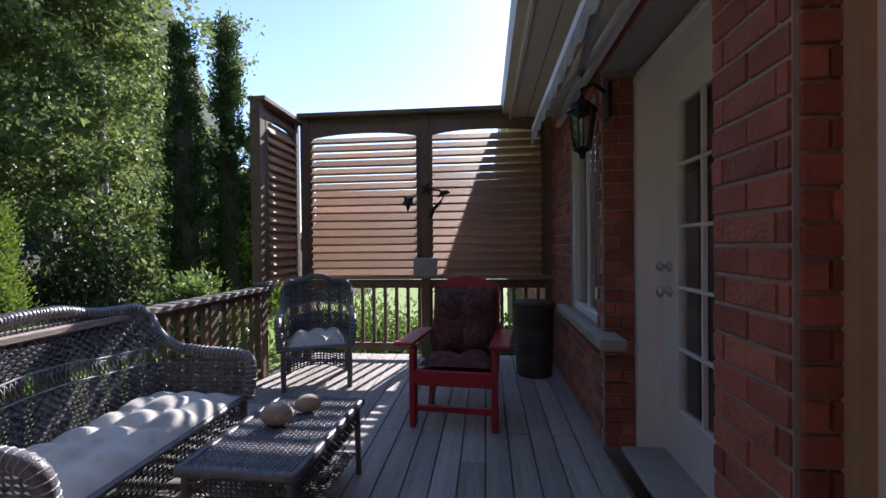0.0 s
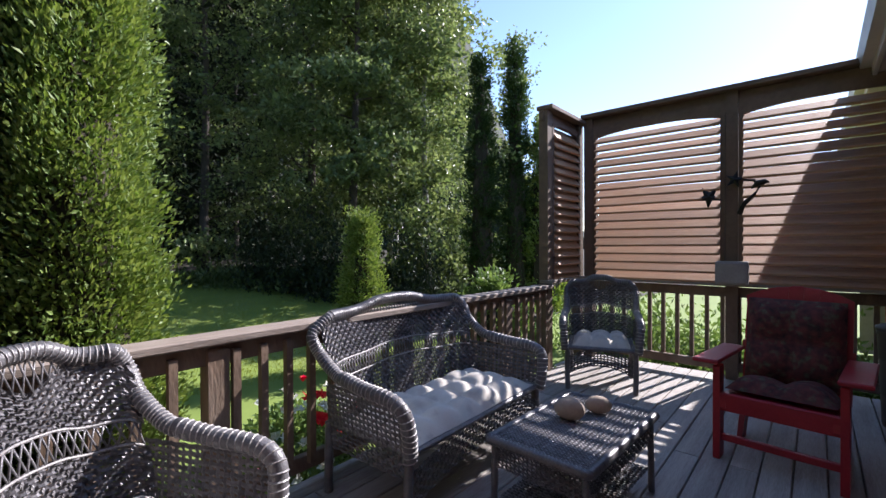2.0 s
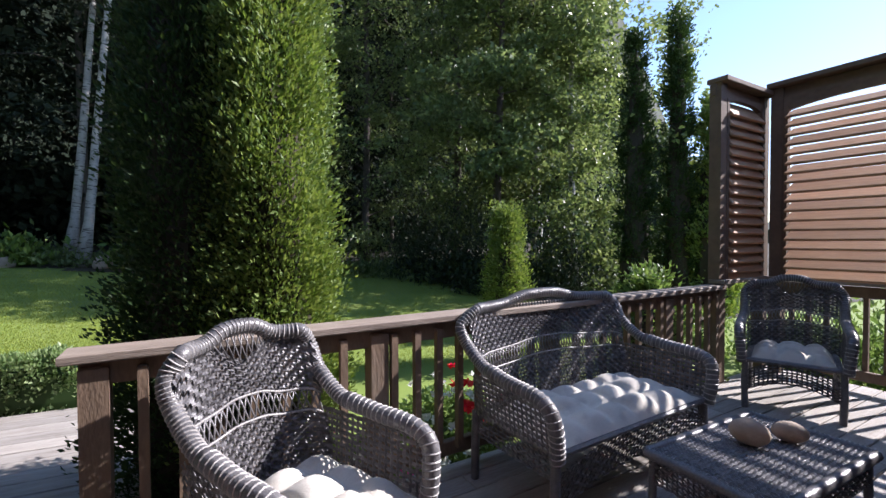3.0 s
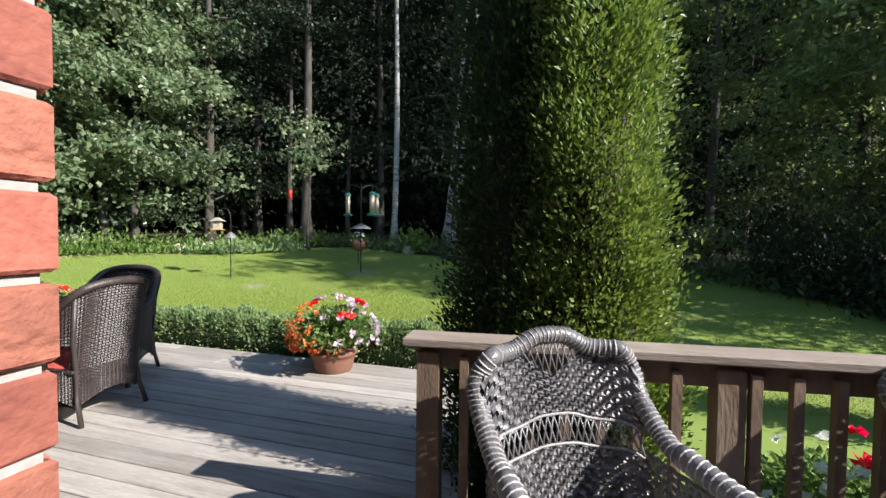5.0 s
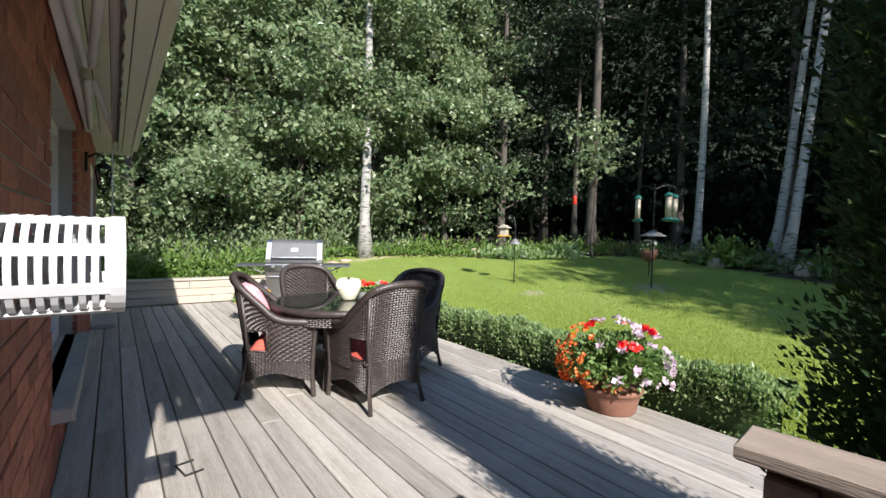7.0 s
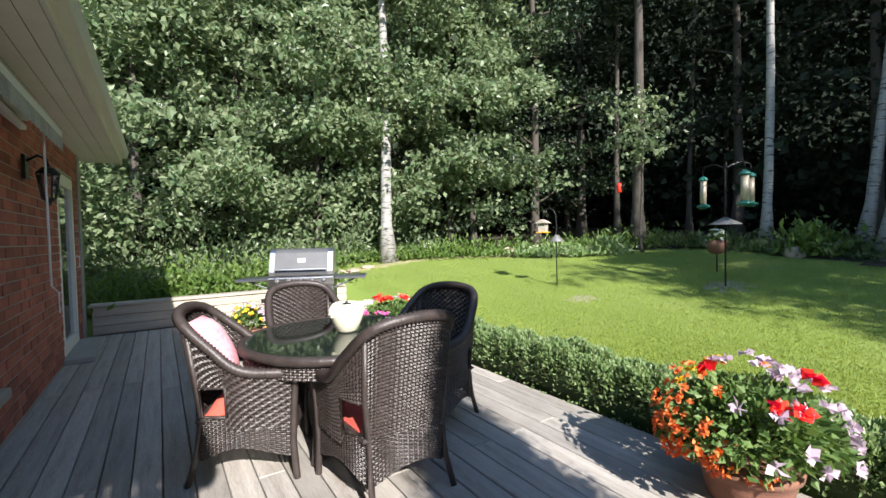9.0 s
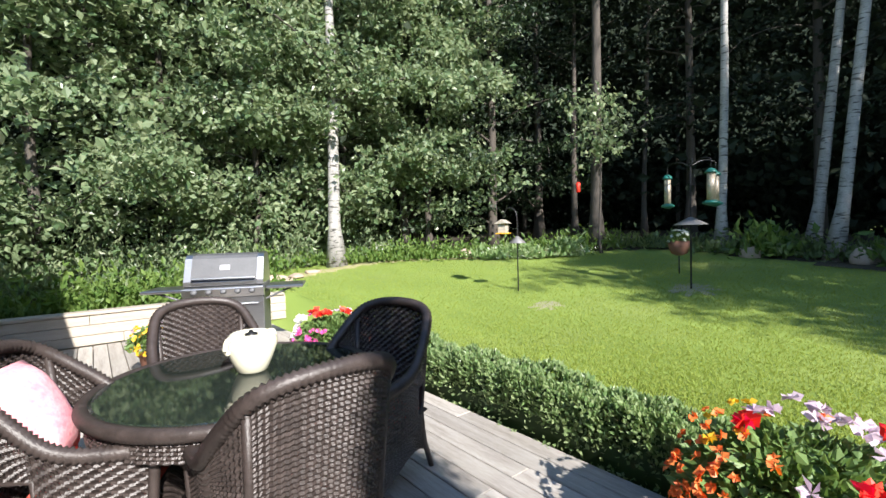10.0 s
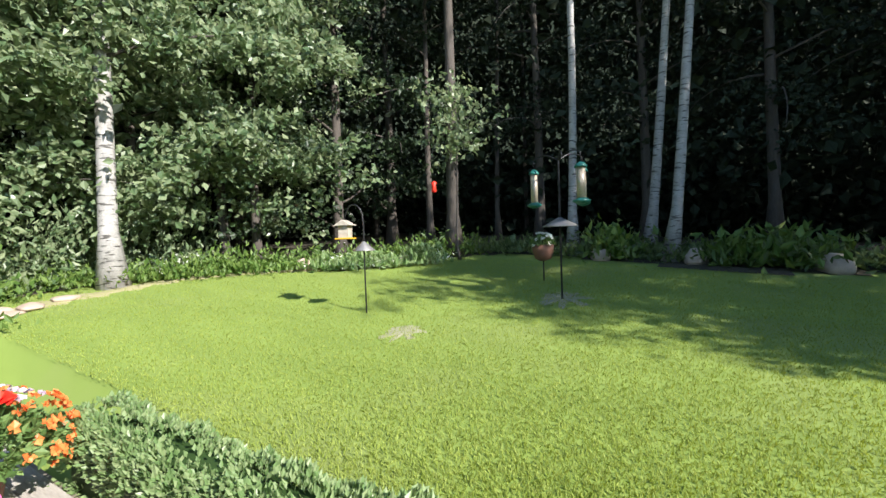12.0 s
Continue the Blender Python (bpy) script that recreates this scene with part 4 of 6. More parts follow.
for sx in (-1, 1):
    for sy in (-1, 1):
        part("leg", wrapped([(sx * 0.21, sy * 0.37, 0.38), (sx * 0.215, sy * 0.375, 0.0)], 0.016, 8, 26, 0.06), WICKER, tb, "", True)
    part("apron", Geo().weave(lambda u, v, sx=sx: (sx * 0.215, (u - 0.5) * 0.74, 0.27 + 0.10 * v), 34, 6, 0.45, 0.6, 0.005), WICKER, tb)
for sy in (-1, 1):
    part("apron", Geo().weave(lambda u, v, sy=sy: ((u - 0.5) * 0.42, sy * 0.375, 0.27 + 0.10 * v), 20, 6, 0.45, 0.6, 0.005), WICKER, tb)
part("shelf", Geo().weave(lambda u, v: ((u - 0.5) * 0.40, (v - 0.5) * 0.70, 0.12), 18, 34, 0.7, 0.8, 0.004), WICKER, tb)
for k, (x, y, r, s) in enumerate(((-0.05, 0.02, 0.062, 1.15), (0.02, 0.19, 0.050, 1.2))):
    g = Geo()

    def stone(u, v, r=r, s=s, k=k):
        a, b = 2 * math.pi * u, math.pi * (v - 0.5)
        n = 1 + 0.09 * math.sin(2 * a + k) * math.cos(b) + 0.05 * math.sin(3 * a + 2 + k)
        return (r * s * n * math.cos(a) * math.cos(b), r * 0.9 * n * math.sin(a) * math.cos(b), r * 0.86 * math.sin(b) + r * 0.84)
    st = part("stone", g.grid(stone, 24, 14), STONE, None, "", True)
    tagged(st, "rounded pale brown stone on the wicker table", "stone", "stones on the table")
    st.matrix_world = at(-0.87, 2.03, 0.398, -2) @ pose(x, y, 0, 0, 0, 30 * k)

# red garden chair
rc = thing("garden_chair", "red painted wooden garden chair with dark floral cushions", "chair", facing(-0.15, 3.27, -0.10, -0.99))
for s in (-1, 1):
    part("leg", Geo().box((s * 0.275, 0.26, 0.27), (0.035, 0.085, 0.54), None, 0.005), RED, rc)
    part("leg", Geo().box((s * 0.245, -0.22, 0.17), (0.03, 0.09, 0.52), Matrix.Rotation(radians(28), 4, "X"), 0.005), RED, rc)
    part("arm", Geo().box((s * 0.315, 0.05, 0.565), (0.13, 0.64, 0.024), Matrix.Rotation(radians(1.5), 4, "X"), 0.006), RED, rc, "wide flat arm board")
    part("side_rail", Geo().box((s * 0.245, 0.02, 0.30), (0.03, 0.56, 0.09), Matrix.Rotation(radians(9), 4, "X"), 0.005), RED, rc)
part("front_apron", Geo().box((0, 0.285, 0.335), (0.53, 0.022, 0.10), None, 0.005), RED, rc)
part("stretcher", Geo().box((0, 0.26, 0.125), (0.52, 0.03, 0.04), None, 0.005), RED, rc)
for i in range(5):
    part("seat_slat", Geo().box((0, 0.24 - i * 0.105, 0.37 - i * 0.017), (0.52, 0.09, 0.02), Matrix.Rotation(radians(9), 4, "X"), 0.004), RED, rc)
for i in range(7):
    x = (i - 3) * 0.078
    h = 0.70 - 0.012 * (i - 3) ** 2
    part("back_slat", Geo().box((x, -0.25 - 0.09, 0.30 + h / 2 - 0.02), (0.068, 0.018, h), Matrix.Rotation(radians(14), 4, "X"), 0.006), RED, rc)
part("back_rail", Geo().box((0, -0.345, 0.56), (0.56, 0.03, 0.07), Matrix.Rotation(radians(14), 4, "X"), 0.004), RED, rc)
crest = Geo()
k = 16
for dy in (-0.014, 0.014):
    for i in range(k + 1):
        x = -1 + 2 * i / k
        crest.v += [(x * 0.27, dy, 0.0), (x * 0.27, dy, 0.045 + 0.075 * (1 - abs(x) ** 2.2))]
o = 2 * (k + 1)
for i in range(k):
    q = 2 * i
    crest.f += [(q, q + 2, q + 3, q + 1), (o + q + 1, o + q + 3, o + q + 2, o + q), (q + 1, q + 3, o + q + 3, o + q + 1), (q, o + q, o + q + 2, q + 2)]
crest.f += [(0, 1, o + 1, o), (2 * k, o + 2 * k, o + 2 * k + 1, 2 * k + 1)]
part("crest_rail", crest, RED, rc, "arched top board", False, pose(0, -0.405, 0.845, 14, 0, 0))
c = part("back_cushion", tufted(0.50, 0.55, 0.10, 2, 2, 5), FLORAL, None, "", True)
tagged(c, "dark floral back cushion on the red chair", "cushion")
c.matrix_world = facing(-0.15, 3.27, -0.10, -0.99) @ pose(0, -0.275, 0.625, 76, 0, 180)
c = part("seat_cushion", tufted(0.50, 0.46, 0.09, 2, 2, 6), FLORAL, None, "", True)
tagged(c, "dark floral seat cushion on the red chair", "cushion")
c.matrix_world = facing(-0.15, 3.27, -0.10, -0.99) @ pose(0, 0.04, 0.375, 9, 0, 0)

# dark bin at the wall
b = thing("garden_bin", "dark grey ribbed plastic bin against the brick wall", "bin", at(0.49, 4.28))
part("body", Geo().lathe([(0.16, 0), (0.165, 0.02), (0.172, 0.2), (0.166, 0.21), (0.175, 0.22), (0.182, 0.44), (0.176, 0.45), (0.184, 0.46), (0.19, 0.62), (0.196, 0.63), (0.196, 0.655), (0.18, 0.66)], 32), BARREL, b, "", True)
part("lid", Geo().lathe([(0.20, 0.655), (0.20, 0.675), (0.17, 0.69), (0.05, 0.70)], 32), BARREL, b, "", True)

# ---- dining set (front is +y) ----


def dining_chair(m, label):
    t = thing("dining_chair", label, "chair", m, "chairs round the dining table")
    half_base = [(0.275, 0.25, 0), (0.283, 0.0, 0), (0.265, -0.13, 0), (0.20, -0.24, 0)]
    half_rim = [(0.285, 0.25, 0.585), (0.297, 0.0, 0.615), (0.285, -0.15, 0.735), (0.215, -0.315, 0.885)]

    def both(half, mid):
        return smooth_path([(-x, y, z) for x, y, z in half] + [mid] + half[::-1], 6)
    base, top = both(half_base, (0, -0.27, 0)), both(half_rim, (0, -0.365, 0.925))

    def along(path, u):
        f = u * (len(path) - 1)
        k = min(int(f), len(path) - 2)
        return path[k].lerp(path[k + 1], f - k)

    def shell(u, v, lo=0.36):
        b, q = along(base, u), along(top, u)
        z = lo + (q.z - lo) * v
        f = min(1.0, max(0.0, (z - 0.36) / (q.z - 0.36)))
        p = b.lerp(q, f)
        return (p.x, p.y, z)
    part("backrest", Geo().weave(lambda u, v: shell(0.345 + 0.31 * u, v, 0.28), 24, 36, 0.80, 0.97, 0.005), BROWNW, t, "closely woven dark brown back")
    for k in (0, 1):
        # solid panel under the front of the arm, and the panel over the square side opening
        part("arm_panel", Geo().weave(lambda u, v, k=k: shell(abs(k - 0.20 * u), v, 0.30), 13, 17, 0.75, 0.96, 0.005), BROWNW, t)
        part("arm_panel", Geo().weave(lambda u, v, k=k: shell(abs(k - 0.20 - 0.145 * u), v, 0.53), 9, 14, 0.75, 0.96, 0.005), BROWNW, t)
        hole = [shell(abs(k - u), 0, z) for u, z in ((0.20, 0.37), (0.20, 0.53), (0.27, 0.53), (0.34, 0.53), (0.34, 0.37), (0.27, 0.37), (0.20, 0.37))]
        part("opening_frame", Geo().tube(hole, 0.009, 6), BROWNW, t, "thin frame round the side opening", True)
    rim = [shell(n / 48, 1.0) for n in range(49)]
    part("rim", wrapped([Vector(p) for p in rim], 0.027, 10, 85, 0.16), BROWNW, t, "wrapped rim running into the arms", True)
    # woven skirt round the seat
    loop = [(-0.27, 0.24), (-0.275, 0.0), (-0.24, -0.20), (-0.12, -0.28), (0.12, -0.28), (0.24, -0.20), (0.275, 0.0), (0.27, 0.24)]
    lp = smooth_path([(x, y, 0) for x, y in loop], 6)

    def skirt(u, v):
        f = u * (len(lp) - 1)
        i = min(int(f), len(lp) - 2)
        p = lp[i].lerp(lp[i + 1], f - i)
        arch = 0.07 * abs(math.sin(u * math.pi * 3)) ** 1.5
        return (p.x, p.y, 0.13 + arch + (0.23 - arch) * v)
    part("skirt", Geo().weave(skirt, 64, 18, 0.5, 0.88, 0.004), BROWNW, t, "woven skirt under the seat")
    part("skirt", Geo().weave(lambda u, v: ((u - 0.5) * 0.54, 0.24, 0.20 + 0.16 * v - 0.05 * abs(2 * u - 1) ** 2), 26, 12, 0.5, 0.88, 0.004), BROWNW, t)
    part("seat", Geo().box((0, -0.01, 0.35), (0.50, 0.48, 0.025), None, 0.01), BROWNW, t)
    for s in (-1, 1):
        part("leg", wrapped([(s * 0.285, 0.25, 0.585), (s * 0.28, 0.268, 0.55), (s * 0.275, 0.255, 0.40), (s * 0.27, 0.245, 0.2), (s * 0.275, 0.26, 0)], 0.019, 8, 40, 0.05), BROWNW, t, "", True)
        part("leg", Geo().tube([shell(0.5 + s * 0.155, 0.98), shell(0.5 + s * 0.155, 0.4), (s * 0.215, -0.235, 0.34), (s * 0.22, -0.26, 0.15), (s * 0.235, -0.305, 0)], 0.016, 8), BROWNW, t, "smooth bent back post", True)
    return t


def seat_pad(m, label):
    c = part("seat_cushion", tufted(0.46, 0.44, 0.095, 2, 2, 3), CORAL, None, "", True)
    tagged(c, label, "cushion", "coral seat cushions")
    c.matrix_world = m @ pose(0, 0, 0.366)


TC = Vector((-2.52, -3.80, 0))
spots = (("brown woven chair with its back to the house corner", -2.52, -3.18, 184), ("brown woven chair with a pink pillow in it", -1.98, -3.80, 68), ("brown woven chair on the hedge side of the table", -3.07, -3.65, -66), ("brown woven chair beyond the table by the grill", -2.52, -4.48, 2))
made = None
for label, x, y, r in spots:
    m = pose(x, y, 0, 0, 0, r)
    if made is None:
        made = dining_chair(m, label)
    else:
        tagged(copy_thing(made, m), label)
    seat_pad(m, "coral red cushion on a brown woven chair")
pw = part("throw_pillow", tufted(0.27, 0.44, 0.11, 1, 1, 8), PINK, None, "", True)
tagged(pw, "pink and white patterned pillow leaning in a woven chair", "pillow")
pw.matrix_world = pose(-1.98, -3.80, 0, 0, 0, 68) @ pose(0.02, -0.215, 0.665, 66, 0, 180)

dt = thing("dining_table", "round brown wicker dining table with a dark glass top", "table", Matrix.Translation(TC))
TR, TZ = 0.60, 0.68
part("glass_top", Geo().lathe([(TR - 0.05, TZ - 0.012), (TR - 0.02, TZ - 0.008), (TR - 0.015, TZ), (TR - 0.03, TZ + 0.004)], 64), BLACKTOP, dt, "dark polished glass")
ring = [(TR * math.cos(2 * math.pi * i / 72), TR * math.sin(2 * math.pi * i / 72), TZ - 0.02) for i in range(73)]
part("rim", wrapped(ring, 0.028, 9, 260, 0.08), BROWNW, dt, "wrapped wicker rim", True)
part("band", Geo().weave(lambda u, v: (TR * 0.985 * math.cos(2 * math.pi * u), TR * 0.985 * math.sin(2 * math.pi * u), TZ - 0.12 + 0.09 * v), 150, 6, 0.5, 0.85, 0.004), BROWNW, dt)
part("underside", Geo().lathe([(0.1, TZ - 0.11), (TR * 0.95, TZ - 0.09), (TR * 0.95, TZ - 0.02)], 40), BROWNW, dt)
for i in range(4):
    w = math.pi / 4 + i * math.pi / 2
    part("leg", wrapped([(0.44 * math.cos(w), 0.44 * math.sin(w), TZ - 0.1), (0.34 * math.cos(w), 0.34 * math.sin(w), 0.3), (0.40 * math.cos(w), 0.40 * math.sin(w), 0.0)], 0.024, 8, 44, 0.06), BROWNW, dt, "", True)
vz = thing("vase", "squat cream ceramic oil lamp pot on the glass table", "vase", pose(-2.56, -3.80, TZ + 0.006, 0, 0, 20))
prof = [(0.055, 0), (0.07, 0.01), (0.092, 0.06), (0.118, 0.13), (0.115, 0.16), (0.095, 0.185), (0.085, 0.19), (0.075, 0.18), (0.06, 0.165)]
part("body", Geo().lathe(prof, 36), CERAM, vz, "", True)
part("handle", Geo().tube(smooth_path([(0.10, 0, 0.175), (0.125, 0, 0.17), (0.135, 0, 0.13), (0.12, 0, 0.11)], 5), 0.012, 8), CERAM, vz, "", True)
part("handle", Geo().tube(smooth_path([(-0.10, 0, 0.175), (-0.125, 0, 0.17), (-0.135, 0, 0.13), (-0.12, 0, 0.11)], 5), 0.012, 8), CERAM, vz, "", True)
part("wick_holder", Geo().lathe([(0.03, 0.16), (0.03, 0.185), (0.012, 0.19), (0.008, 0.20)], 12), BLACKM, vz, "", True)

# ---- gas grill ----
gr = thing("gas_grill", "grey and steel gas grill with side shelves and a closed lid", "grill", pose(-3.27, -7.35, 0, 0, 0, -25) @ Matrix.Diagonal((1.18, 1.12, 1.0, 1.0)))
# front is +y
part("cabinet", Geo().box((0, 0, 0.39), (0.72, 0.46, 0.58), None, 0.012), GRAYM, gr)
for s in (-1, 1):
    d = part("door", Geo().box((s * 0.18, 0.236, 0.39), (0.35, 0.016, 0.54), None, 0.006), STEEL, gr, "steel cabinet door")
    part("handle", Geo().tube([(s * 0.05, 0.27, 0.58), (s * 0.31, 0.27, 0.58)], 0.01), STEEL, d)
    part("side_shelf", Geo().box((s * 0.56, 0.0, 0.75), (0.36, 0.44, 0.035), None, 0.01), STEEL, gr, "folding side shelf")
    part("shelf_bracket", Geo().tube([(s * 0.37, 0.15, 0.61), (s * 0.62, 0.15, 0.735)], 0.012), GRAYM, gr)
    for y in (-0.17, 0.17):
        part("caster", Geo().tube([(s * 0.30 - 0.018, y, 0.05), (s * 0.30 + 0.018, y, 0.05)], 0.05, 16), BLACKM, gr)
part("base", Geo().box((0, 0, 0.105), (0.70, 0.46, 0.03), None, 0.006), BLACKM, gr)
part("control_panel", Geo().box((0, 0.25, 0.725), (0.74, 0.06, 0.12), Matrix.Rotation(radians(-18), 4, "X"), 0.008), STEEL, gr, "sloping steel control panel")
for i in range(5):
    part("knob", Geo().lathe([(0.03, 0), (0.03, 0.02), (0.024, 0.034), (0.01, 0.036)], 16), GRAYM, gr, "round grey knob", True, pose(-0.26 + i * 0.13, 0.282, 0.73, -72, 0, 0) @ pose(0, 0, 0, 0, 0, 0))
part("firebox", Geo().box((0, -0.01, 0.765), (0.73, 0.44, 0.09), None, 0.01), GRAYM, gr)


LID = [(0.235, 0.80), (0.232, 0.86), (0.13, 1.11), (0.09, 1.145), (-0.10, 1.165), (-0.16, 1.14), (-0.235, 0.95), (-0.235, 0.80)]


def lid_block(x0, x1, grow):
    k = len(LID)
    c = (0.0, 0.97)
    ring = [(c[0] + (y - c[0]) * grow, 0.80 if z < 0.81 else c[1] + (z - c[1]) * grow) for y, z in LID]
    g = Geo()
    g.add([(x, y, z) for x in (x0, x1) for y, z in ring], [(i, (i + 1) % k, k + (i + 1) % k, k + i) for i in range(k)] + [tuple(range(k))[::-1], tuple(range(k, 2 * k))])
    return g


part("lid", lid_block(-0.33, 0.33, 1.0), GRAYM, gr, "dark lid with a slanted front")
for s in (-1, 1):
    part("lid_end", lid_block(s * 0.33 - 0.03, s * 0.33 + 0.03, 1.05), STEEL, gr, "cast steel-grey lid end")
part("lid_trim", Geo().box((0, 0.236, 0.83), (0.62, 0.012, 0.035), None, 0.003), STEEL, gr)
part("lid_handle", Geo().tube([(-0.28, 0.22, 0.885), (-0.28, 0.27, 0.885), (0.28, 0.27, 0.885), (0.28, 0.22, 0.885)], 0.013), STEEL, gr, "steel lid handle")
part("badge", Geo().box((0, 0.176, 1.005), (0.09, 0.006, 0.06), Matrix.Rotation(radians(22), 4, "X"), 0.002), WHITEPL, gr, "small pale maker's badge")

# ---- low timber wall at the deck's end ----
tw = structure("wall_timber", Geo().box((-2.55, -8.98, 0.12), (3.7, 0.10, 0.40)), TIMBER, "low wall of pale stacked timbers at the deck's end")
for r in range(3):
    x = -0.72
    k = 0
    while x > -4.3:
        w = (1.55, 1.95, 1.2)[(r + k) % 3]
        w = min(w, x + 4.45)
        q = part("timber", Geo().box((x - w / 2, -8.90 + 0.004 * ((r + k) % 2), 0.068 + r * 0.132), (w - 0.006, 0.12, 0.127), None, 0.008), TIMBER, tw)
        x -= w
        k += 1
part("timber", Geo().box((-2.55, -8.93, 0.42), (3.75, 0.24, 0.04), None, 0.008), TIMBER, tw)
lt = thing("step_light", "small dark square light set in the timber wall", "light", pose(-3.0, -8.83, 0.27))
part("frame", Geo().box((0, 0, 0), (0.17, 0.02, 0.12), None, 0.006), TIMBER, lt)
part("recess", Geo().box((0, 0.011, 0), (0.12, 0.006, 0.07), None, 0.002), BLACKM, lt)

# small dark three-sided outline on the planks
cl = thing("deck_cleat", "small dark three-sided outline on the planks", "bracket", pose(-1.19, -2.80, 0, 0, 0, 12))
part("bar", Geo().tube([(-0.05, -0.07, 0.006), (0.04, -0.07, 0.006), (0.04, 0.07, 0.006), (-0.05, 0.07, 0.006)], 0.006, 6), BLACKM, cl)


# ---- plants ----
def sphere_dirs(n):
    d = np.random.normal(size=(n, 3))
    return d / np.linalg.norm(d, axis=1, keepdims=True)


def hedge():
    np.random.seed(11)
    n = 46000
    y = np.random.uniform(-5.75, -1.0, n)
    w = 0.185 + 0.02 * np.sin(y * 5)
    h = 0.62 + 0.02 * np.sin(y * 3.1) + 0.02 * np.sin(y * 8.7)
    a = np.random.uniform(0, 2 * np.pi, n)
    sx = np.sign(np.cos(a)) * np.abs(np.cos(a)) ** 0.45
    sz = np.sign(np.sin(a)) * np.abs(np.sin(a)) ** 0.45
    rad = np.random.uniform(0.86, 1.05, n) + 0.05 * np.sin(y * 23 + a * 3)
    p = np.stack([-4.33 + sx * w * rad, y, -0.27 + h / 2 + sz * (h / 2) * rad], 1)
    d = np.stack([sx, np.zeros(n), sz + 0.5], 1) + np.random.normal(size=(n, 3)) * 0.55
    t = thing("box_hedge", "low clipped green box hedge along the deck edge", "hedge")
    f = part("foliage", Geo().leaves(p, d, 0.038, 0.6, 0.1), L_BOX, t)
    f["kind"] = "stuff"
    # added dark filler skin that paints the shade between the hedge leaves
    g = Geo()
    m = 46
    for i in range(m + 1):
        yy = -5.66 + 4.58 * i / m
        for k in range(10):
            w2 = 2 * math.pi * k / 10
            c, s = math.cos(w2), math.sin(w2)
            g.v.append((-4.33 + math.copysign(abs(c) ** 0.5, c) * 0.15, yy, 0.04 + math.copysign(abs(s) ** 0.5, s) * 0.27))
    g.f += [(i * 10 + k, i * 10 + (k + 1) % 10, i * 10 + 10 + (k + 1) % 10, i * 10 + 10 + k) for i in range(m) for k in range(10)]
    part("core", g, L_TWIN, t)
    return t


hedge()


def cedar(name, label, x, y, h, r, n, material, size, seed, z0=None, lean=0.0, power=0.75):
    """Narrow cedar: an uneven flame shape of upright sprays round an added dark core that blocks light."""
    np.random.seed(seed)
    z0 = ground_z(x, y) if z0 is None else z0
    t = thing(name, label, "cedar tree", pose(x, y, z0))
    f = np.random.uniform(0.0, 1.0, n) ** 0.85
    a = np.random.uniform(0, 2 * np.pi, n)
    prof = np.minimum(1.0, (f + 0.05) * 5) ** 0.5 * (1 - f) ** power
    lob = 1 + 0.14 * np.sin(3 * a + 9 * f + seed) + 0.12 * np.sin(7 * a - 16 * f) + 0.10 * np.sin(31 * f + 2 * a)
    m = n // 36 + 1
    rad = r * prof * lob * np.random.uniform(0.80, 1.04, n)
    rad, a, f = (np.repeat(q[:m], 36)[:n] for q in (rad, a, f))
    out = np.random.uniform(-0.03, 0.12, n)
    p = np.stack([np.cos(a) * (rad + out) + lean * f * h, np.sin(a) * (rad + out), 0.05 + f * h + out * 1.1], 1) + np.random.normal(size=(n, 3)) * 0.045
    d = np.stack([np.cos(a), np.sin(a), np.full(n, 0.9)], 1) + np.random.normal(size=(n, 3)) * 0.5
    q = part("crown", Geo().leaves(p, d, size * 0.92, 0.46, 0.10), material, t)
    q["kind"] = "stuff"
    # inner skin added to stop sun crossing the crown and darken its gaps
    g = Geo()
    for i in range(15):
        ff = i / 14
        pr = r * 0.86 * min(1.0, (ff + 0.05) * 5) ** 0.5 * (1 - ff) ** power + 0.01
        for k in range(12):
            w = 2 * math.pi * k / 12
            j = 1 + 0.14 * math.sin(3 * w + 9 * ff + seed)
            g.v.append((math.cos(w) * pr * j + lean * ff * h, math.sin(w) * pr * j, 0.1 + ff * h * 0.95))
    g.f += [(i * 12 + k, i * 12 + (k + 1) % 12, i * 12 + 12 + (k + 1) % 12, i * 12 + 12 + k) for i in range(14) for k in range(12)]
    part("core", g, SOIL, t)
    part("trunk", Geo().tube([(0, 0, -0.1), (0, 0, h * 0.4)], [0.07, 0.04], 8), BARK, t)
    return t


cedar("cedar_tree", "tall dense bright green cedar beside the railing", -2.54, 0.20, 3.7, 0.27, 90000, L_CEDAR, 0.036, 3, power=0.36)
# same kind as the bright cedar; the darker spray colour paints its shade
cedar("cedar_tree", "cedar grown together with the bright one, its shade painted in darker sprays", -2.66, -0.17, 3.9, 0.29, 62000, L_TWIN, 0.036, 5, power=0.36)
cedar("cedar_tree", "small bright conical cedar on the lawn", -4.5, 3.0, 1.75, 0.27, 15000, L_CEDAR, 0.045, 7, power=0.95)
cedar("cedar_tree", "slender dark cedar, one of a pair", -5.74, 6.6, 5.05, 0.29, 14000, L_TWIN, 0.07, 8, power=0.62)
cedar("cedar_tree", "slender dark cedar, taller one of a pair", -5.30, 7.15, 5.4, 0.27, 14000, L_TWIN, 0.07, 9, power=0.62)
cedar("cedar_tree", "sunlit yellow-green cedar behind the screen wing", -4.95, 7.6, 3.9, 0.40, 8000, L_CEDAR, 0.10, 10, power=0.6)
cedar("shrub", "low green shrub behind the far railing", -3.0, 3.7, 1.15, 0.45, 3500, L_POT, 0.07, 12, power=0.6)


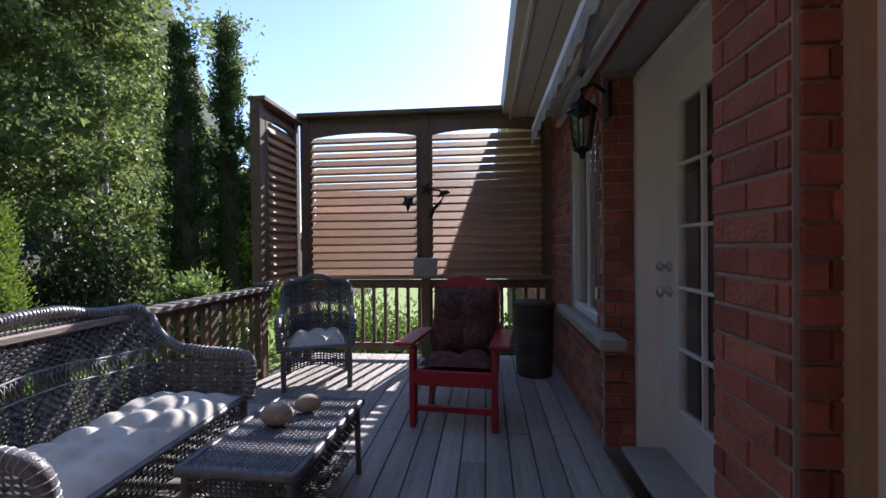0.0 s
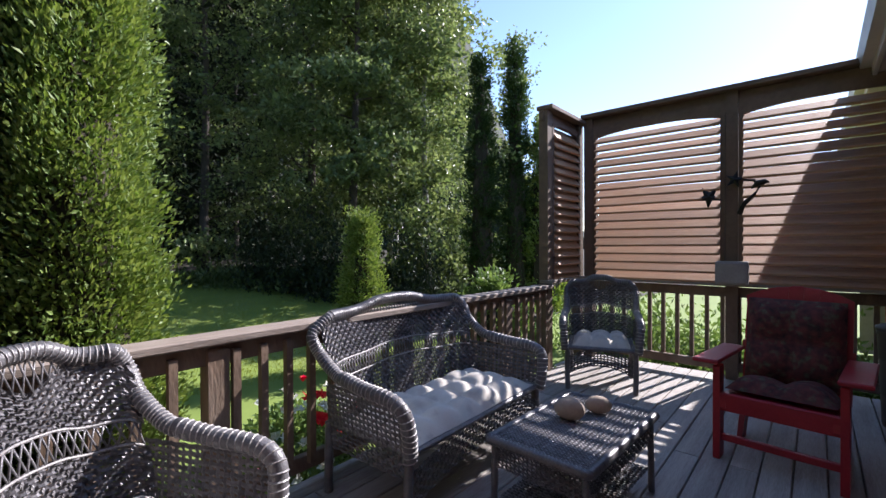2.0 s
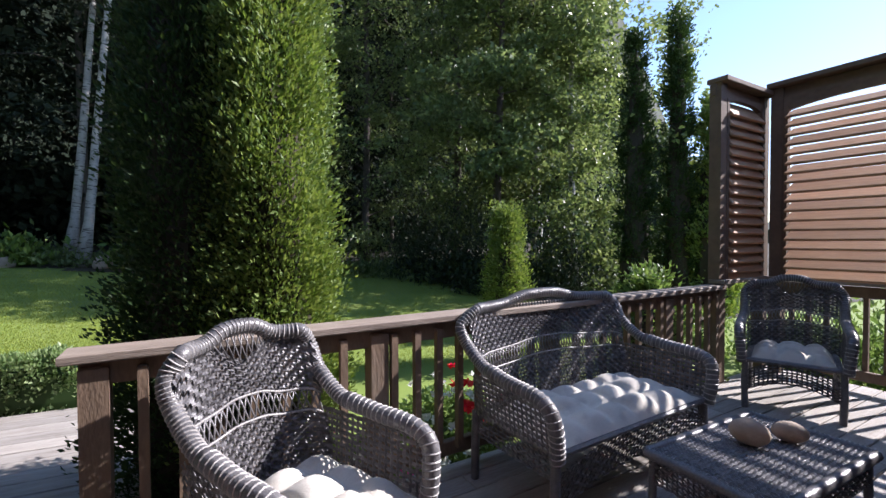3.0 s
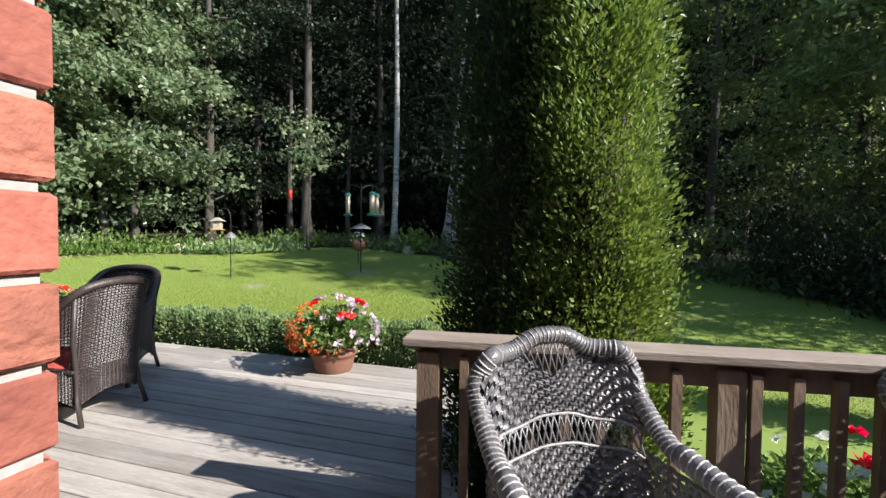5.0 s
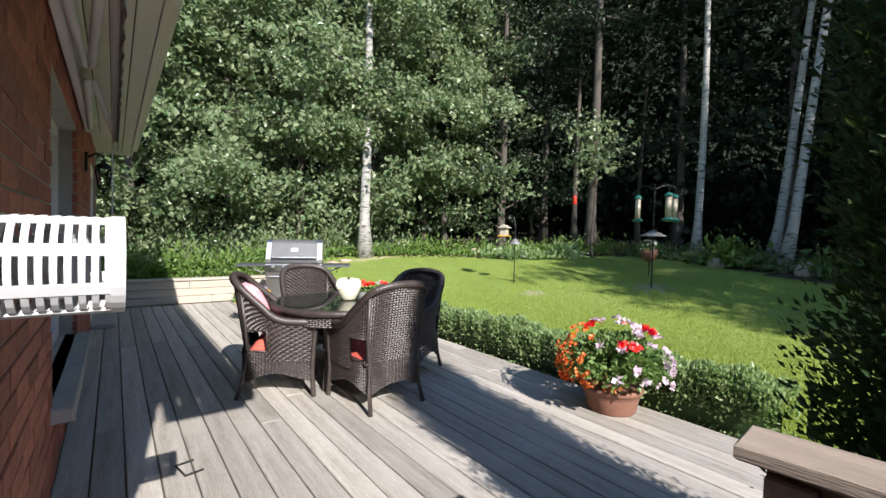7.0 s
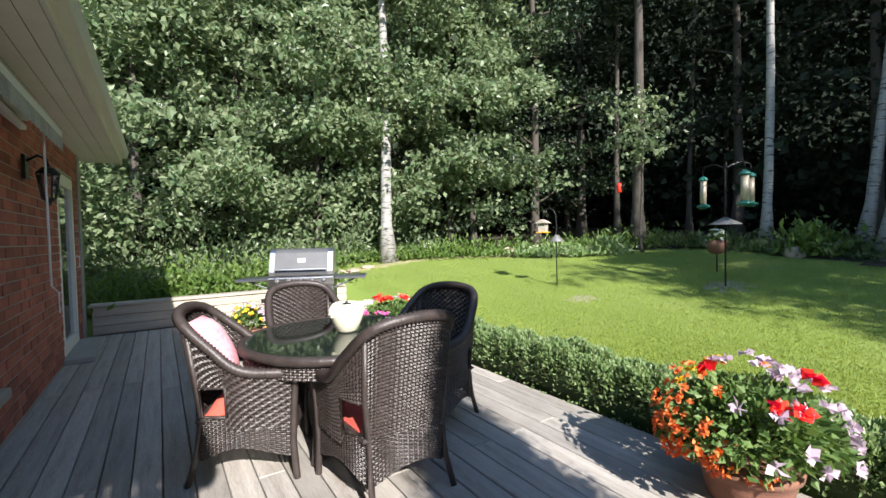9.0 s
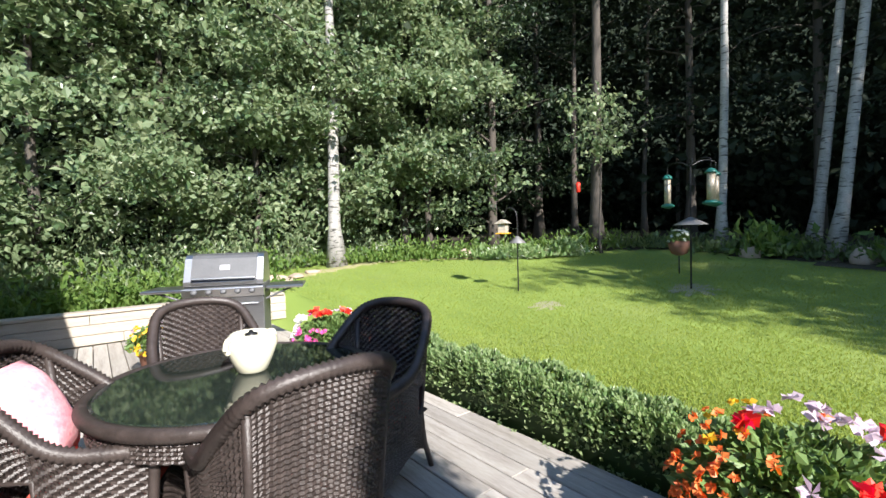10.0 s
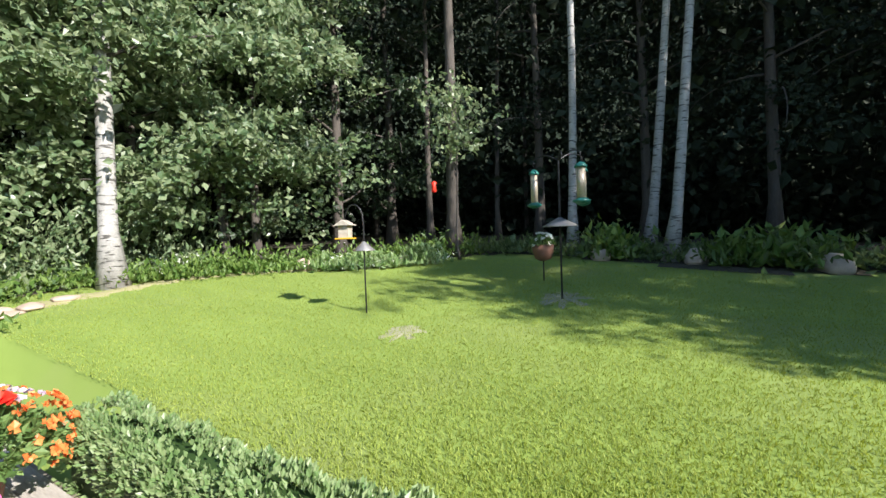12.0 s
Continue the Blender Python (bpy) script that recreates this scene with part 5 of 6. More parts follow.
def limb_path(p, d, length, rnd, n=6, droop=0.0):
    out = [Vector(p)]
    d = Vector(d).normalized()
    for i in range(n):
        d = (d + Vector((rnd.uniform(-1, 1), rnd.uniform(-1, 1), rnd.uniform(-1, 1))) * 0.16 + Vector((0, 0, -droop * i / n))).normalized()
        out.append(out[-1] + d * length / n)
    return out


def tree(name, label, x, y, h, trunk_r, bark, leaf, n, size, crown_r, crown_lo, seed, lean=(0, 0), limbs=14, droop=0.1, flat=0.4, spread=0.45, squash=1.0, wander=0.05, top_bare=1.0):
    """Tapered trunk with limbs; leaves grow in many small clumps along the limbs, with gaps between."""
    rnd = random.Random(seed)
    np.random.seed(seed)
    z0 = ground_z(x, y) - 0.05
    t = thing(name, label, "tree", pose(x, y, z0))
    path, rs = [], []
    m = 12
    for i in range(m + 1):
        f = i / m
        path.append((lean[0] * f * h + wander * math.sin(f * 7 + seed), lean[1] * f * h + wander * math.cos(f * 5 + seed), f * h))
        flare = 1 + 0.7 * max(0, 1 - f * 14)
        rs.append(max(trunk_r * (1 - 0.75 * f) * flare, 0.012))
    path[0] = (0, 0, 0)
    part("trunk", Geo().tube(path, rs, 12), bark, t, "", True)
    centres = []
    g = Geo()
    for i in range(limbs):
        f = crown_lo + (0.97 - crown_lo) * (i + rnd.random()) / limbs
        k = min(int(f * m), m - 1)
        base = Vector(path[k]).lerp(Vector(path[k + 1]), f * m - k)
        w = i * 2.4 + rnd.uniform(-0.5, 0.5)
        rel = (f - crown_lo) / (1 - crown_lo)
        length = crown_r * (0.35 + 0.9 * math.sin(math.pi * min(1, 0.18 + rel * 0.82)) ** squash) * rnd.uniform(0.7, 1.15)
        lp = limb_path(base, (math.cos(w), math.sin(w), 0.35), length, rnd, 6, droop)
        g.tube(lp, [max(trunk_r * 0.22 * (1 - 0.85 * j / 6), 0.005) for j in range(7)], 6)
        for j in range(2, 7):
            for _ in range(3):
                off = Vector((rnd.gauss(0, 1), rnd.gauss(0, 1), rnd.gauss(0, 0.5))) * spread * (0.4 + 0.12 * j)
                centres.append((lp[j] + off, j))
    part("limb", g, BARK, t)
    c = np.array([tuple(q[0]) for q in centres])
    per = max(1, n // len(c))
    idx = np.repeat(np.arange(len(c)), per)
    o = np.random.normal(size=(len(idx), 3)) * np.array([0.21, 0.21, 0.21 * flat]) * (0.6 + crown_r * 0.16)
    p = c[idx] + o
    d = np.random.normal(size=(len(idx), 3)) * 0.7 + np.stack([p[:, 0] * 0.25, p[:, 1] * 0.25, np.full(len(idx), -0.25)], 1)
    q = part("crown", Geo().leaves(p, d, size, 0.7, 0.12), leaf, t)
    q["kind"] = "stuff"
    return t


# the trees at the lawn's edge
tree("birch_tree", "white birch with a flared foot at the lawn's edge", -6.60, -11.40, 12.5, 0.16, BIRCH, L_MAPLE, 13000, 0.15, 2.4, 0.24, 21, (0.004, 0.0), 16, 0.2)
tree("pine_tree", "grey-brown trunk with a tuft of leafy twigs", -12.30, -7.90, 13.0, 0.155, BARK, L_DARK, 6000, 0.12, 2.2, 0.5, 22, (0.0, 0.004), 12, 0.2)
# these birch crowns take the dark needle colour to paint the woods' shade
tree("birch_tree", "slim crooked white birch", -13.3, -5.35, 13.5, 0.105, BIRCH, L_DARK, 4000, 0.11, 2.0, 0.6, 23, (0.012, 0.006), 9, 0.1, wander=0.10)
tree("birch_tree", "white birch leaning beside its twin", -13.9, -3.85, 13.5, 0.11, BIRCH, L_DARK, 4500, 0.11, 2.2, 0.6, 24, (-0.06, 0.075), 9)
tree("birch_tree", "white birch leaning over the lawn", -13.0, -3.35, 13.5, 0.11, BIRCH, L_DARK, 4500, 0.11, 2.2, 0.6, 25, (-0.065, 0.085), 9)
tree("young_tree", "dark thin trunk in the shade", -13.4, -9.3, 10, 0.10, BARK, L_SHADED, 3500, 0.12, 1.8, 0.5, 26, (0, 0.01), 9)
tree("young_tree", "thin grey trunk deep in the woods", -15.5, -8.2, 12, 0.08, BARK, L_SHADED, 2500, 0.12, 1.8, 0.55, 27, (0.01, 0.03), 8)
# leafy maples south of the lawn
tree("maple_tree", "tall leafy maple north-west of the lawn", -8.9, 5.7, 9.5, 0.12, BARK, L_FOREST, 17000, 0.13, 1.9, 0.28, 141, (0, 0), 20, 0.15, 0.5, 0.45)
k = 0
for x, y, h, r, lo, n in ((-7.7, -13.2, 9.0, 2.5, 0.10, 15000), (-5.2, -12.9, 8.0, 2.3, 0.10, 14000), (-3.4, -13.6, 9.5, 2.5, 0.10, 14000), (-1.2, -13.0, 8.5, 2.3, 0.10, 12000), (-9.0, -12.0, 7.5, 2.1, 0.12, 13000), (0.8, -13.4, 9, 2.4, 0.1, 8000)):
    tree("maple_tree", "sunlit leafy maple at the edge of the woods", x, y, h, 0.11, BARK, L_MAPLE, n, 0.165, r, lo, 40 + k, (0.0, 0.01), 22, 0.25, 0.6, 0.46, 0.7)
    k += 1
for x, y, h in ((-8.5, -15.5, 14), (-5.5, -15.8, 15), (-2.2, -15.8, 15), (1.2, -15.6, 14), (-10.8, -14.2, 14)):
    tree("maple_tree", "tall leafy tree behind the first row", x, y, h, 0.16, BARK, L_MAPLE, 11000, 0.18, 3.0, 0.22, 60 + k, (0, 0), 20, 0.2, 0.6, 0.5)
    k += 1
tree("maple_tree", "sunlit leafy maple with boughs hanging over the lawn edge", -9.3, -11.2, 8.0, 0.10, BARK, L_MAPLE, 13000, 0.16, 1.65, 0.22, 158, (0.0, 0.01), 20, 0.25, 0.6, 0.42, 0.7)
tree("young_tree", "thin young maple with sunlit twigs before the grey trunk", -11.75, -7.45, 4.0, 0.03, BARK, L_MAPLE, 750, 0.14, 0.5, 0.6, 159, (0, 0), 8, 0.2, 0.3, 0.3)
# hemlocks and dark woods to the west; at y >= -9 shade is put in the leaf colour
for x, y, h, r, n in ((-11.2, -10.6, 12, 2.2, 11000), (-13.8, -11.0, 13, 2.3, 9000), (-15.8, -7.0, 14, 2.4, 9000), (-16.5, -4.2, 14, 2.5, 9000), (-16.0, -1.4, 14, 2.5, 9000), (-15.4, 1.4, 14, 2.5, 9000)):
    tree("hemlock_tree", "dark hemlock with drooping branches", x, y, h, 0.14, BARK, L_DARK if y < -9 else L_SHADED, n, 0.13, r, 0.06 if y < -9 else 0.22, 80 + k, (0, 0), 26, 0.45, 0.22, 0.40, 0.6)
    k += 1
# poplars and maples north-west
for x, y, h, r, lo, n, lm in ((-13.2, 3.6, 11.5, 2.6, 0.06, 18000, L_FOREST), (-11.6, 5.9, 12, 2.6, 0.06, 18000, L_FOREST), (-9.7, 7.3, 10.5, 1.9, 0.10, 20000, L_POPLAR), (-12.0, 9.2, 12.5, 1.9, 0.12, 17000, L_POPLAR), (-13.4, 11.6, 12.5, 1.6, 0.12, 14000, L_POPLAR), (-15.0, 9.4, 13.5, 2.6, 0.15, 12000, L_POPLAR)):
    tree("poplar_tree", "tall poplar with small glinting leaves", x, y, h, 0.13, BIRCH if lm is L_POPLAR else BARK, lm, n, 0.115, r, lo, 100 + k, (0, 0), 20, 0.1, 0.6, 0.5, 0.8)
    k += 1
tree("poplar_tree", "leafy poplar in front of the north woods", -7.7, 6.9, 8.3, 0.09, BIRCH, L_POPLAR, 15000, 0.11, 1.25, 0.08, 133, (0, 0), 20, 0.1, 0.6, 0.42, 0.8)
tree("poplar_tree", "slim poplar rising behind the cedars", -7.75, 10.5, 7.6, 0.07, BIRCH, L_POPLAR, 3600, 0.10, 0.55, 0.2, 131, (0, 0), 14, 0.0, 0.7, 0.14)

# far woods: closed rows of trunks and foliage behind the first trees, leaves near black to paint the inner shade
np.random.seed(5)
woods = thing("far_woods", "dense dark woods behind the garden", "woods", kind="stuff")
pts, dirs = [], []
g = Geo()
rnd = random.Random(4)


def woods_row(n, path, depth, lo, hi, per, size):
    for i in range(n):
        f = (i + rnd.random()) / n * (len(path) - 1)
        j = min(int(f), len(path) - 2)
        a, b = Vector(path[j]), Vector(path[j + 1])
        p = a.lerp(b, f - j)
        x, y = p.x + rnd.uniform(-depth, depth), p.y + rnd.uniform(-depth, depth)
        z = ground_z(x, y)
        h = rnd.uniform(hi * 0.8, hi)
        r = rnd.uniform(0.05, 0.13)
        if i % 7 == 0:
            g.tube([(x, y, z - 0.1), (x + rnd.uniform(-0.3, 0.3), y + rnd.uniform(-0.3, 0.3), z + h)], [r, r * 0.4], 6, False)
        c = np.stack([np.random.normal(0, 1.5, per) + x, np.random.normal(0, 1.5, per) + y, z + lo + (h - lo) * np.random.uniform(0, 1, per) ** 0.9], 1)
        clump = np.random.normal(size=(per // 12 + 1, 3)) * np.array([1.4, 1.4, 0])
        c += np.repeat(clump, 12, 0)[:per]
        pts.append(c)
        dirs.append(np.random.normal(size=(per, 3)))


ring1 = [(6, -20), (0, -19.5), (-6, -19.5), (-12, -17.5), (-17.5, -12), (-19.5, -6), (-19.5, 0), (-18.5, 5), (-18.5, 8)]
ring2 = [(12, -25), (0, -25), (-10, -24), (-20, -18), (-25.5, -10), (-26, 0), (-25.5, 8), (-26, 12)]
woods_row(60, ring1, 1.2, 1.2, 15, 900, 0.2)
woods_row(60, ring2, 1.5, 0.3, 18, 900, 0.3)
woods_row(70, [(4, -22), (-6, -22.5), (-14, -20), (-21, -13), (-23, -5), (-23, 4), (-22, 9)], 1.0, 0.0, 3.2, 700, 0.3)
part("trunks", g, BARK, woods)
part("foliage", Geo().leaves(np.concatenate(pts), np.concatenate(dirs), 0.30, 0.8, 0.15), L_SHADED, woods)
# an added dark sheet closes the view: it blocks the sky and paints the woods' inner shade
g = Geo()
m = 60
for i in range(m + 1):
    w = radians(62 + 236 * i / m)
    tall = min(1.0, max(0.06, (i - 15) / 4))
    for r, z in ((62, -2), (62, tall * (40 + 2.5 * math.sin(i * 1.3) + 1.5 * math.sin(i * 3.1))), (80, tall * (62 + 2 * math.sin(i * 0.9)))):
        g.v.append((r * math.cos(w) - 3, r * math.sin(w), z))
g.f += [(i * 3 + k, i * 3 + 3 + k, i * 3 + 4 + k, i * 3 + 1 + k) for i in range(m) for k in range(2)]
structure("backdrop", g, mat("woods_shade_sheet", (0.02, 0.032, 0.016), (0.01, 0.018, 0.008), 0.4, 0.95, 0, 3), "added dark sheet behind the woods that hides the sky")

# undergrowth along the woods' edge and behind the timber wall
np.random.seed(9)


def clumps(name, label, category, spots, n, size, spread, height, material):
    t = thing(name, label, category, kind="stuff")
    c = np.array([(x, y, ground_z(x, y)) for x, y in spots])
    idx = np.random.randint(0, len(c), n)
    tall = np.random.uniform(0.3, 1.35, len(c))
    hgt = np.abs(np.random.normal(0, height, n)) * tall[idx]
    p = c[idx] + np.stack([np.random.normal(0, spread, n), np.random.normal(0, spread, n), hgt], 1)
    d = np.random.normal(size=(n, 3)) * 0.6 + np.array([0, 0, 0.8])
    part("leaves", Geo().leaves(p, d, size, 0.45, 0.1), material, t)
    return t


edge = [(-6.2 - 0.5 * i, -12.2 + 0.33 * i) for i in range(14)]
clumps("undergrowth", "sunlit weeds along the woods' edge", "undergrowth", [(x, y) for x, y in edge] + [(-5 + 0.4 * i, -11.9) for i in range(4)], 9000, 0.13, 0.32, 0.22, L_FERN)
clumps("undergrowth", "bright weeds behind the timber wall", "undergrowth", [(-0.3 - 0.3 * i, -9.75 - 0.12 * (i % 4)) for i in range(14)], 9000, 0.13, 0.30, 0.24, L_FERN)
clumps("undergrowth", "shaded ferns under the birches", "undergrowth", [(-13.2 - 0.2 * (i % 3), -7.5 + 0.7 * i) for i in range(14)], 6000, 0.16, 0.4, 0.22, L_FOREST)
clumps("undergrowth", "shaded plants along the north woods", "undergrowth", [(-12.4 + 0.5 * i, 3.0 + 0.45 * i) for i in range(14)], 7000, 0.15, 0.45, 0.28, L_FOREST)
clumps("leafy_shrubs", "dark shrubs filling the woods' edge to the south", "shrubs", [(1.5 - 0.6 * i, -12.6 - 0.5 * (i % 2)) for i in range(18)], 16000, 0.15, 0.5, 0.8, L_MAPLE)
clumps("leafy_shrubs", "white-flecked shrubs before the fence", "shrubs", [(-9.2 + 0.35 * i, 7.0 + 0.3 * i) for i in range(9)], 9000, 0.13, 0.4, 0.55, L_POPLAR)

clumps("leafy_shrubs", "green shrubs behind the louver screen", "shrubs", [(-3.2 + 0.32 * i, 6.1 + 0.25 * (i % 3)) for i in range(14)], 12000, 0.09, 0.28, 0.30, L_POT)

clumps("hosta_plants", "pale-edged hostas at the woods' edge", "hostas", [(-9.6, -9.3), (-9.9, -9.0), (-10.3, -8.6), (-10.5, -8.3), (-10.9, -7.9)], 1500, 0.17, 0.20, 0.16, L_BOX)
clumps("hosta_plants", "broad-leaved green hostas in the shade under the birches", "hostas", [(-13.0, -2.3), (-13.1, -1.8), (-13.0, -1.3), (-12.9, -4.4)], 1400, 0.24, 0.26, 0.22, L_FERN)
clumps("white_flowers", "small white flowers at the woods' edge", "flowers", [(-7.6, -11.6), (-7.9, -11.5), (-9.7, -9.2), (-10.4, -8.4), (-11.6, -7.9)], 420, 0.06, 0.22, 0.16, P_WHITE)

# trodden sandy strip where the lawn meets the woods
EDGE = smooth_path([(-3.9, -10.6, 0), (-5.0, -10.9, 0), (-6.3, -11.0, 0), (-7.6, -11.1, 0), (-8.7, -10.5, 0), (-9.6, -9.6, 0), (-10.4, -8.8, 0)], 8)
g = Geo()
for i, p in enumerate(EDGE):
    for k, w in enumerate((-0.5, -0.15, 0.2, 0.5)):
        x, y = p.x + 0.25 * w, p.y + w * (0.7 + 0.4 * math.sin(i * 1.9 + k))
        g.v.append((x, y, ground_z(x, y) + (0.016 if k in (1, 2) else -0.01)))
g.f += [(i * 4 + k, i * 4 + 4 + k, i * 4 + 5 + k, i * 4 + 1 + k) for i in range(len(EDGE) - 1) for k in range(3)]
structure("ground_edge", g, mat("sandy_soil", (0.40, 0.34, 0.21), (0.20, 0.21, 0.07), 2.2, 0.95, 0.4, 30), "sandy trodden strip along the lawn's edge", smooth=True)


def rock(name, label, x, y, sx, sy, sz, seed, material):
    def skin(u, v):
        a, b = 2 * math.pi * u, math.pi * (v - 0.5)
        n = 1 + 0.12 * math.sin(2 * a + seed) * math.cos(b) + 0.08 * math.sin(5 * a + 2 * seed) * math.cos(b) + 0.05 * math.sin(4 * b + seed)
        return (sx * n * math.cos(a) * math.cos(b), sy * n * math.sin(a) * math.cos(b), sz * n * math.sin(b))
    ob = part(name, Geo().grid(skin, 20, 12), material, None, "", True)
    tagged(ob, label, "rock", "rocks at the woods' edge")
    ob.matrix_world = pose(x, y, ground_z(x, y) + sz * 0.5, 0, 0, seed * 40)


for k, (x, y, a, b, c) in enumerate(((-5.0, -10.5, 0.30, 0.18, 0.05), (-5.35, -10.75, 0.24, 0.16, 0.06), (-4.6, -10.3, 0.26, 0.2, 0.05), (-4.9, -10.95, 0.34, 0.2, 0.07), (-5.8, -10.95, 0.22, 0.15, 0.05))):
    rock("flat_stone", "flat grey-brown stone lying at the lawn's edge", x, y, a, b, c, k + 1, STONE)
for k, (x, y, a, b, c) in enumerate(((-9.3, -9.75, 0.16, 0.13, 0.17), (-10.75, -8.25, 0.17, 0.14, 0.13), (-12.9, -2.9, 0.26, 0.2, 0.2), (-12.8, -0.9, 0.32, 0.24, 0.22), (-12.7, -4.6, 0.24, 0.2, 0.16))):
    rock("boulder", "rounded grey-brown boulder among the plants", x, y, a, b, c, k + 7, STONE)

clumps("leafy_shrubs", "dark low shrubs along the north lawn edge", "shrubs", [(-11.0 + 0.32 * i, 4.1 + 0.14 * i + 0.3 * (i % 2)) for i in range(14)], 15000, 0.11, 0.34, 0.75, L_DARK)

# lattice fence
fe = thing("garden_fence", "grey-green board fence with a lattice top", "fence", pose(-10.2, 8.2, ground_z(-9, 8.6), 0, 0, 22))
for i in range(24):
    part("board", Geo().box((i * 0.15, 0, 0.5), (0.142, 0.02, 1.0), None, 0.003), FENCE, fe)
for i in range(3):
    part("post", Geo().box((i * 1.75, 0.03, 0.72), (0.09, 0.09, 1.5), None, 0.005), FENCE, fe)
part("rail", Geo().box((1.72, 0, 1.02), (3.6, 0.05, 0.05), None, 0.004), FENCE, fe)
part("rail", Geo().box((1.72, 0, 1.40), (3.6, 0.05, 0.05), None, 0.004), FENCE, fe)
g = Geo()
for s in (-1, 1):
    for i in range(40):
        g.box((i * 0.09, 0.006 * s, 1.21), (0.016, 0.006, 0.50), Matrix.Rotation(radians(45 * s), 4, "Y"))
q = part("lattice", g, FENCE, fe)
q["kind"] = "stuff"


# ---- flower pots and beds ----
def flower_mass(t, c, r, h, n_leaf, blooms, seed):
    np.random.seed(seed)
    d = sphere_dirs(n_leaf)
    d[:, 2] = np.abs(d[:, 2]) * 0.95 - 0.25
    rad = np.random.uniform(0.55, 1.0, n_leaf)[:, None]
    p = np.array(c) + d * rad * np.array([r, r, h])
    q = part("leaves", Geo().leaves(p, d + np.random.normal(size=d.shape) * 0.5, 0.055, 0.6, 0.1), L_POT, t)
    q["kind"] = "stuff"
    for name, material, count, size, where, reach, petals in blooms:
        g = Geo()
        for i in range(count):
            dd = np.array(where) + np.random.normal(size=3) * reach
            dd /= np.linalg.norm(dd)
            dd[2] = max(dd[2], -0.35)
            o = np.array(c) + dd * np.array([r, r, h]) * np.random.uniform(0.98, 1.12)
            nrm = Vector(dd + np.array([0, 0, 0.3])).normalized()
            a = nrm.orthogonal().normalized()
            b = nrm.cross(a)
            pp, qq = [], []
            for k in range(petals):
                w = 2 * math.pi * k / petals + np.random.uniform(-0.2, 0.2)
                out = a * math.cos(w) + b * math.sin(w)
                pp.append(tuple(Vector(o)))
                qq.append(tuple(out + nrm * np.random.uniform(0.1, 0.5)))
            g.leaves(np.array(pp), np.array(qq), size, 0.95, 0.12)
        q = part(name, g, material, t)
        q["kind"] = "stuff"


pot = thing("flower_pot", "terracotta tub with orange, lilac and red flowers at the deck edge", "flower pot", pose(-3.88, -1.98, 0))
part("tub", Geo().lathe([(0.165, 0), (0.175, 0.015), (0.195, 0.11), (0.205, 0.15), (0.22, 0.155), (0.225, 0.19), (0.21, 0.195), (0.18, 0.18)], 28), TERRA, pot, "ribbed brown tub", True)
flower_mass(pot, (0, 0, 0.36), 0.38, 0.30, 3000, (("orange_bloom", P_ORANGE, 110, 0.026, (0.75, -0.45, -0.05), 0.42, 5), ("lilac_bloom", P_LILAC, 42, 0.044, (-0.25, 0.5, 0.55), 0.55, 6), ("red_bloom", P_RED, 2, 0.06, (0.1, 0.1, 1.0), 0.30, 14), ("red_bloom", P_RED, 2, 0.05, (0.6, 0.6, 0.8), 0.2, 14), ("yellow_bloom", P_YELLOW, 5, 0.03, (0.2, -0.6, 0.7), 0.25, 6)), 31)
pot2 = thing("flower_pot", "tub of pink, white and red flowers beside the grill", "flower pot", pose(-3.75, -5.65, 0))
part("tub", Geo().lathe([(0.13, 0), (0.14, 0.015), (0.17, 0.18), (0.185, 0.19), (0.185, 0.22), (0.16, 0.21)], 28), TERRA, pot2, "brown tub", True)
flower_mass(pot2, (-0.05, 0, 0.34), 0.38, 0.26, 2600, (("pink_bloom", P_PINK, 75, 0.034, (0.75, 0.45, -0.1), 0.32, 6), ("white_bloom", P_WHITE, 5, 0.055, (0.75, -0.1, 0.6), 0.22, 14), ("red_bloom", P_RED, 4, 0.060, (0.1, 0.1, 1.2), 0.28, 16), ("orange_bloom", P_ORANGE, 60, 0.032, (-0.8, 0.45, 0.25), 0.35, 5), ("lilac_bloom", P_LILAC, 10, 0.03, (-0.4, -0.1, 0.9), 0.3, 6)), 33)
pot3 = thing("flower_pot", "tub of yellow and pink flowers by the grill", "flower pot", pose(-2.45, -6.75, 0))
part("tub", Geo().lathe([(0.12, 0), (0.13, 0.015), (0.155, 0.2), (0.17, 0.21), (0.17, 0.235), (0.15, 0.22)], 24), TERRA, pot3, "brown tub", True)
flower_mass(pot3, (0, 0, 0.33), 0.24, 0.22, 900, (("yellow_bloom", P_YELLOW, 24, 0.032, (0.3, 0.7, 0.5), 0.5, 6), ("lilac_bloom", P_LILAC, 20, 0.036, (-0.3, 0.5, 0.8), 0.5, 6)), 35)
bed = thing("flower_bed", "red and white flowers in green leaves behind the railing", "flower bed", pose(-3.15, 1.55, ground_z(-3.1, 1.5)), kind="stuff")
flower_mass(bed, (0, 0, 0.10), 0.50, 0.42, 2600, (("red_bloom", P_RED, 9, 0.06, (0.4, 0.2, 1.0), 0.5, 12), ("white_bloom", P_WHITE, 30, 0.04, (0.5, -0.2, 0.8), 0.6, 7)), 37)
bed = thing("flower_bed", "low leafy plants with small pale flowers below the railing", "flower bed", pose(-2.75, 0.75, ground_z(-2.7, 0.7)), kind="stuff")
flower_mass(bed, (0, 0, 0.06), 0.45, 0.30, 2200, (("pink_bloom", P_PINK, 16, 0.03, (0.4, 0.2, 0.6), 0.6, 6), ("white_bloom", P_WHITE, 14, 0.03, (0.5, -0.4, 0.8), 0.6, 6)), 39)

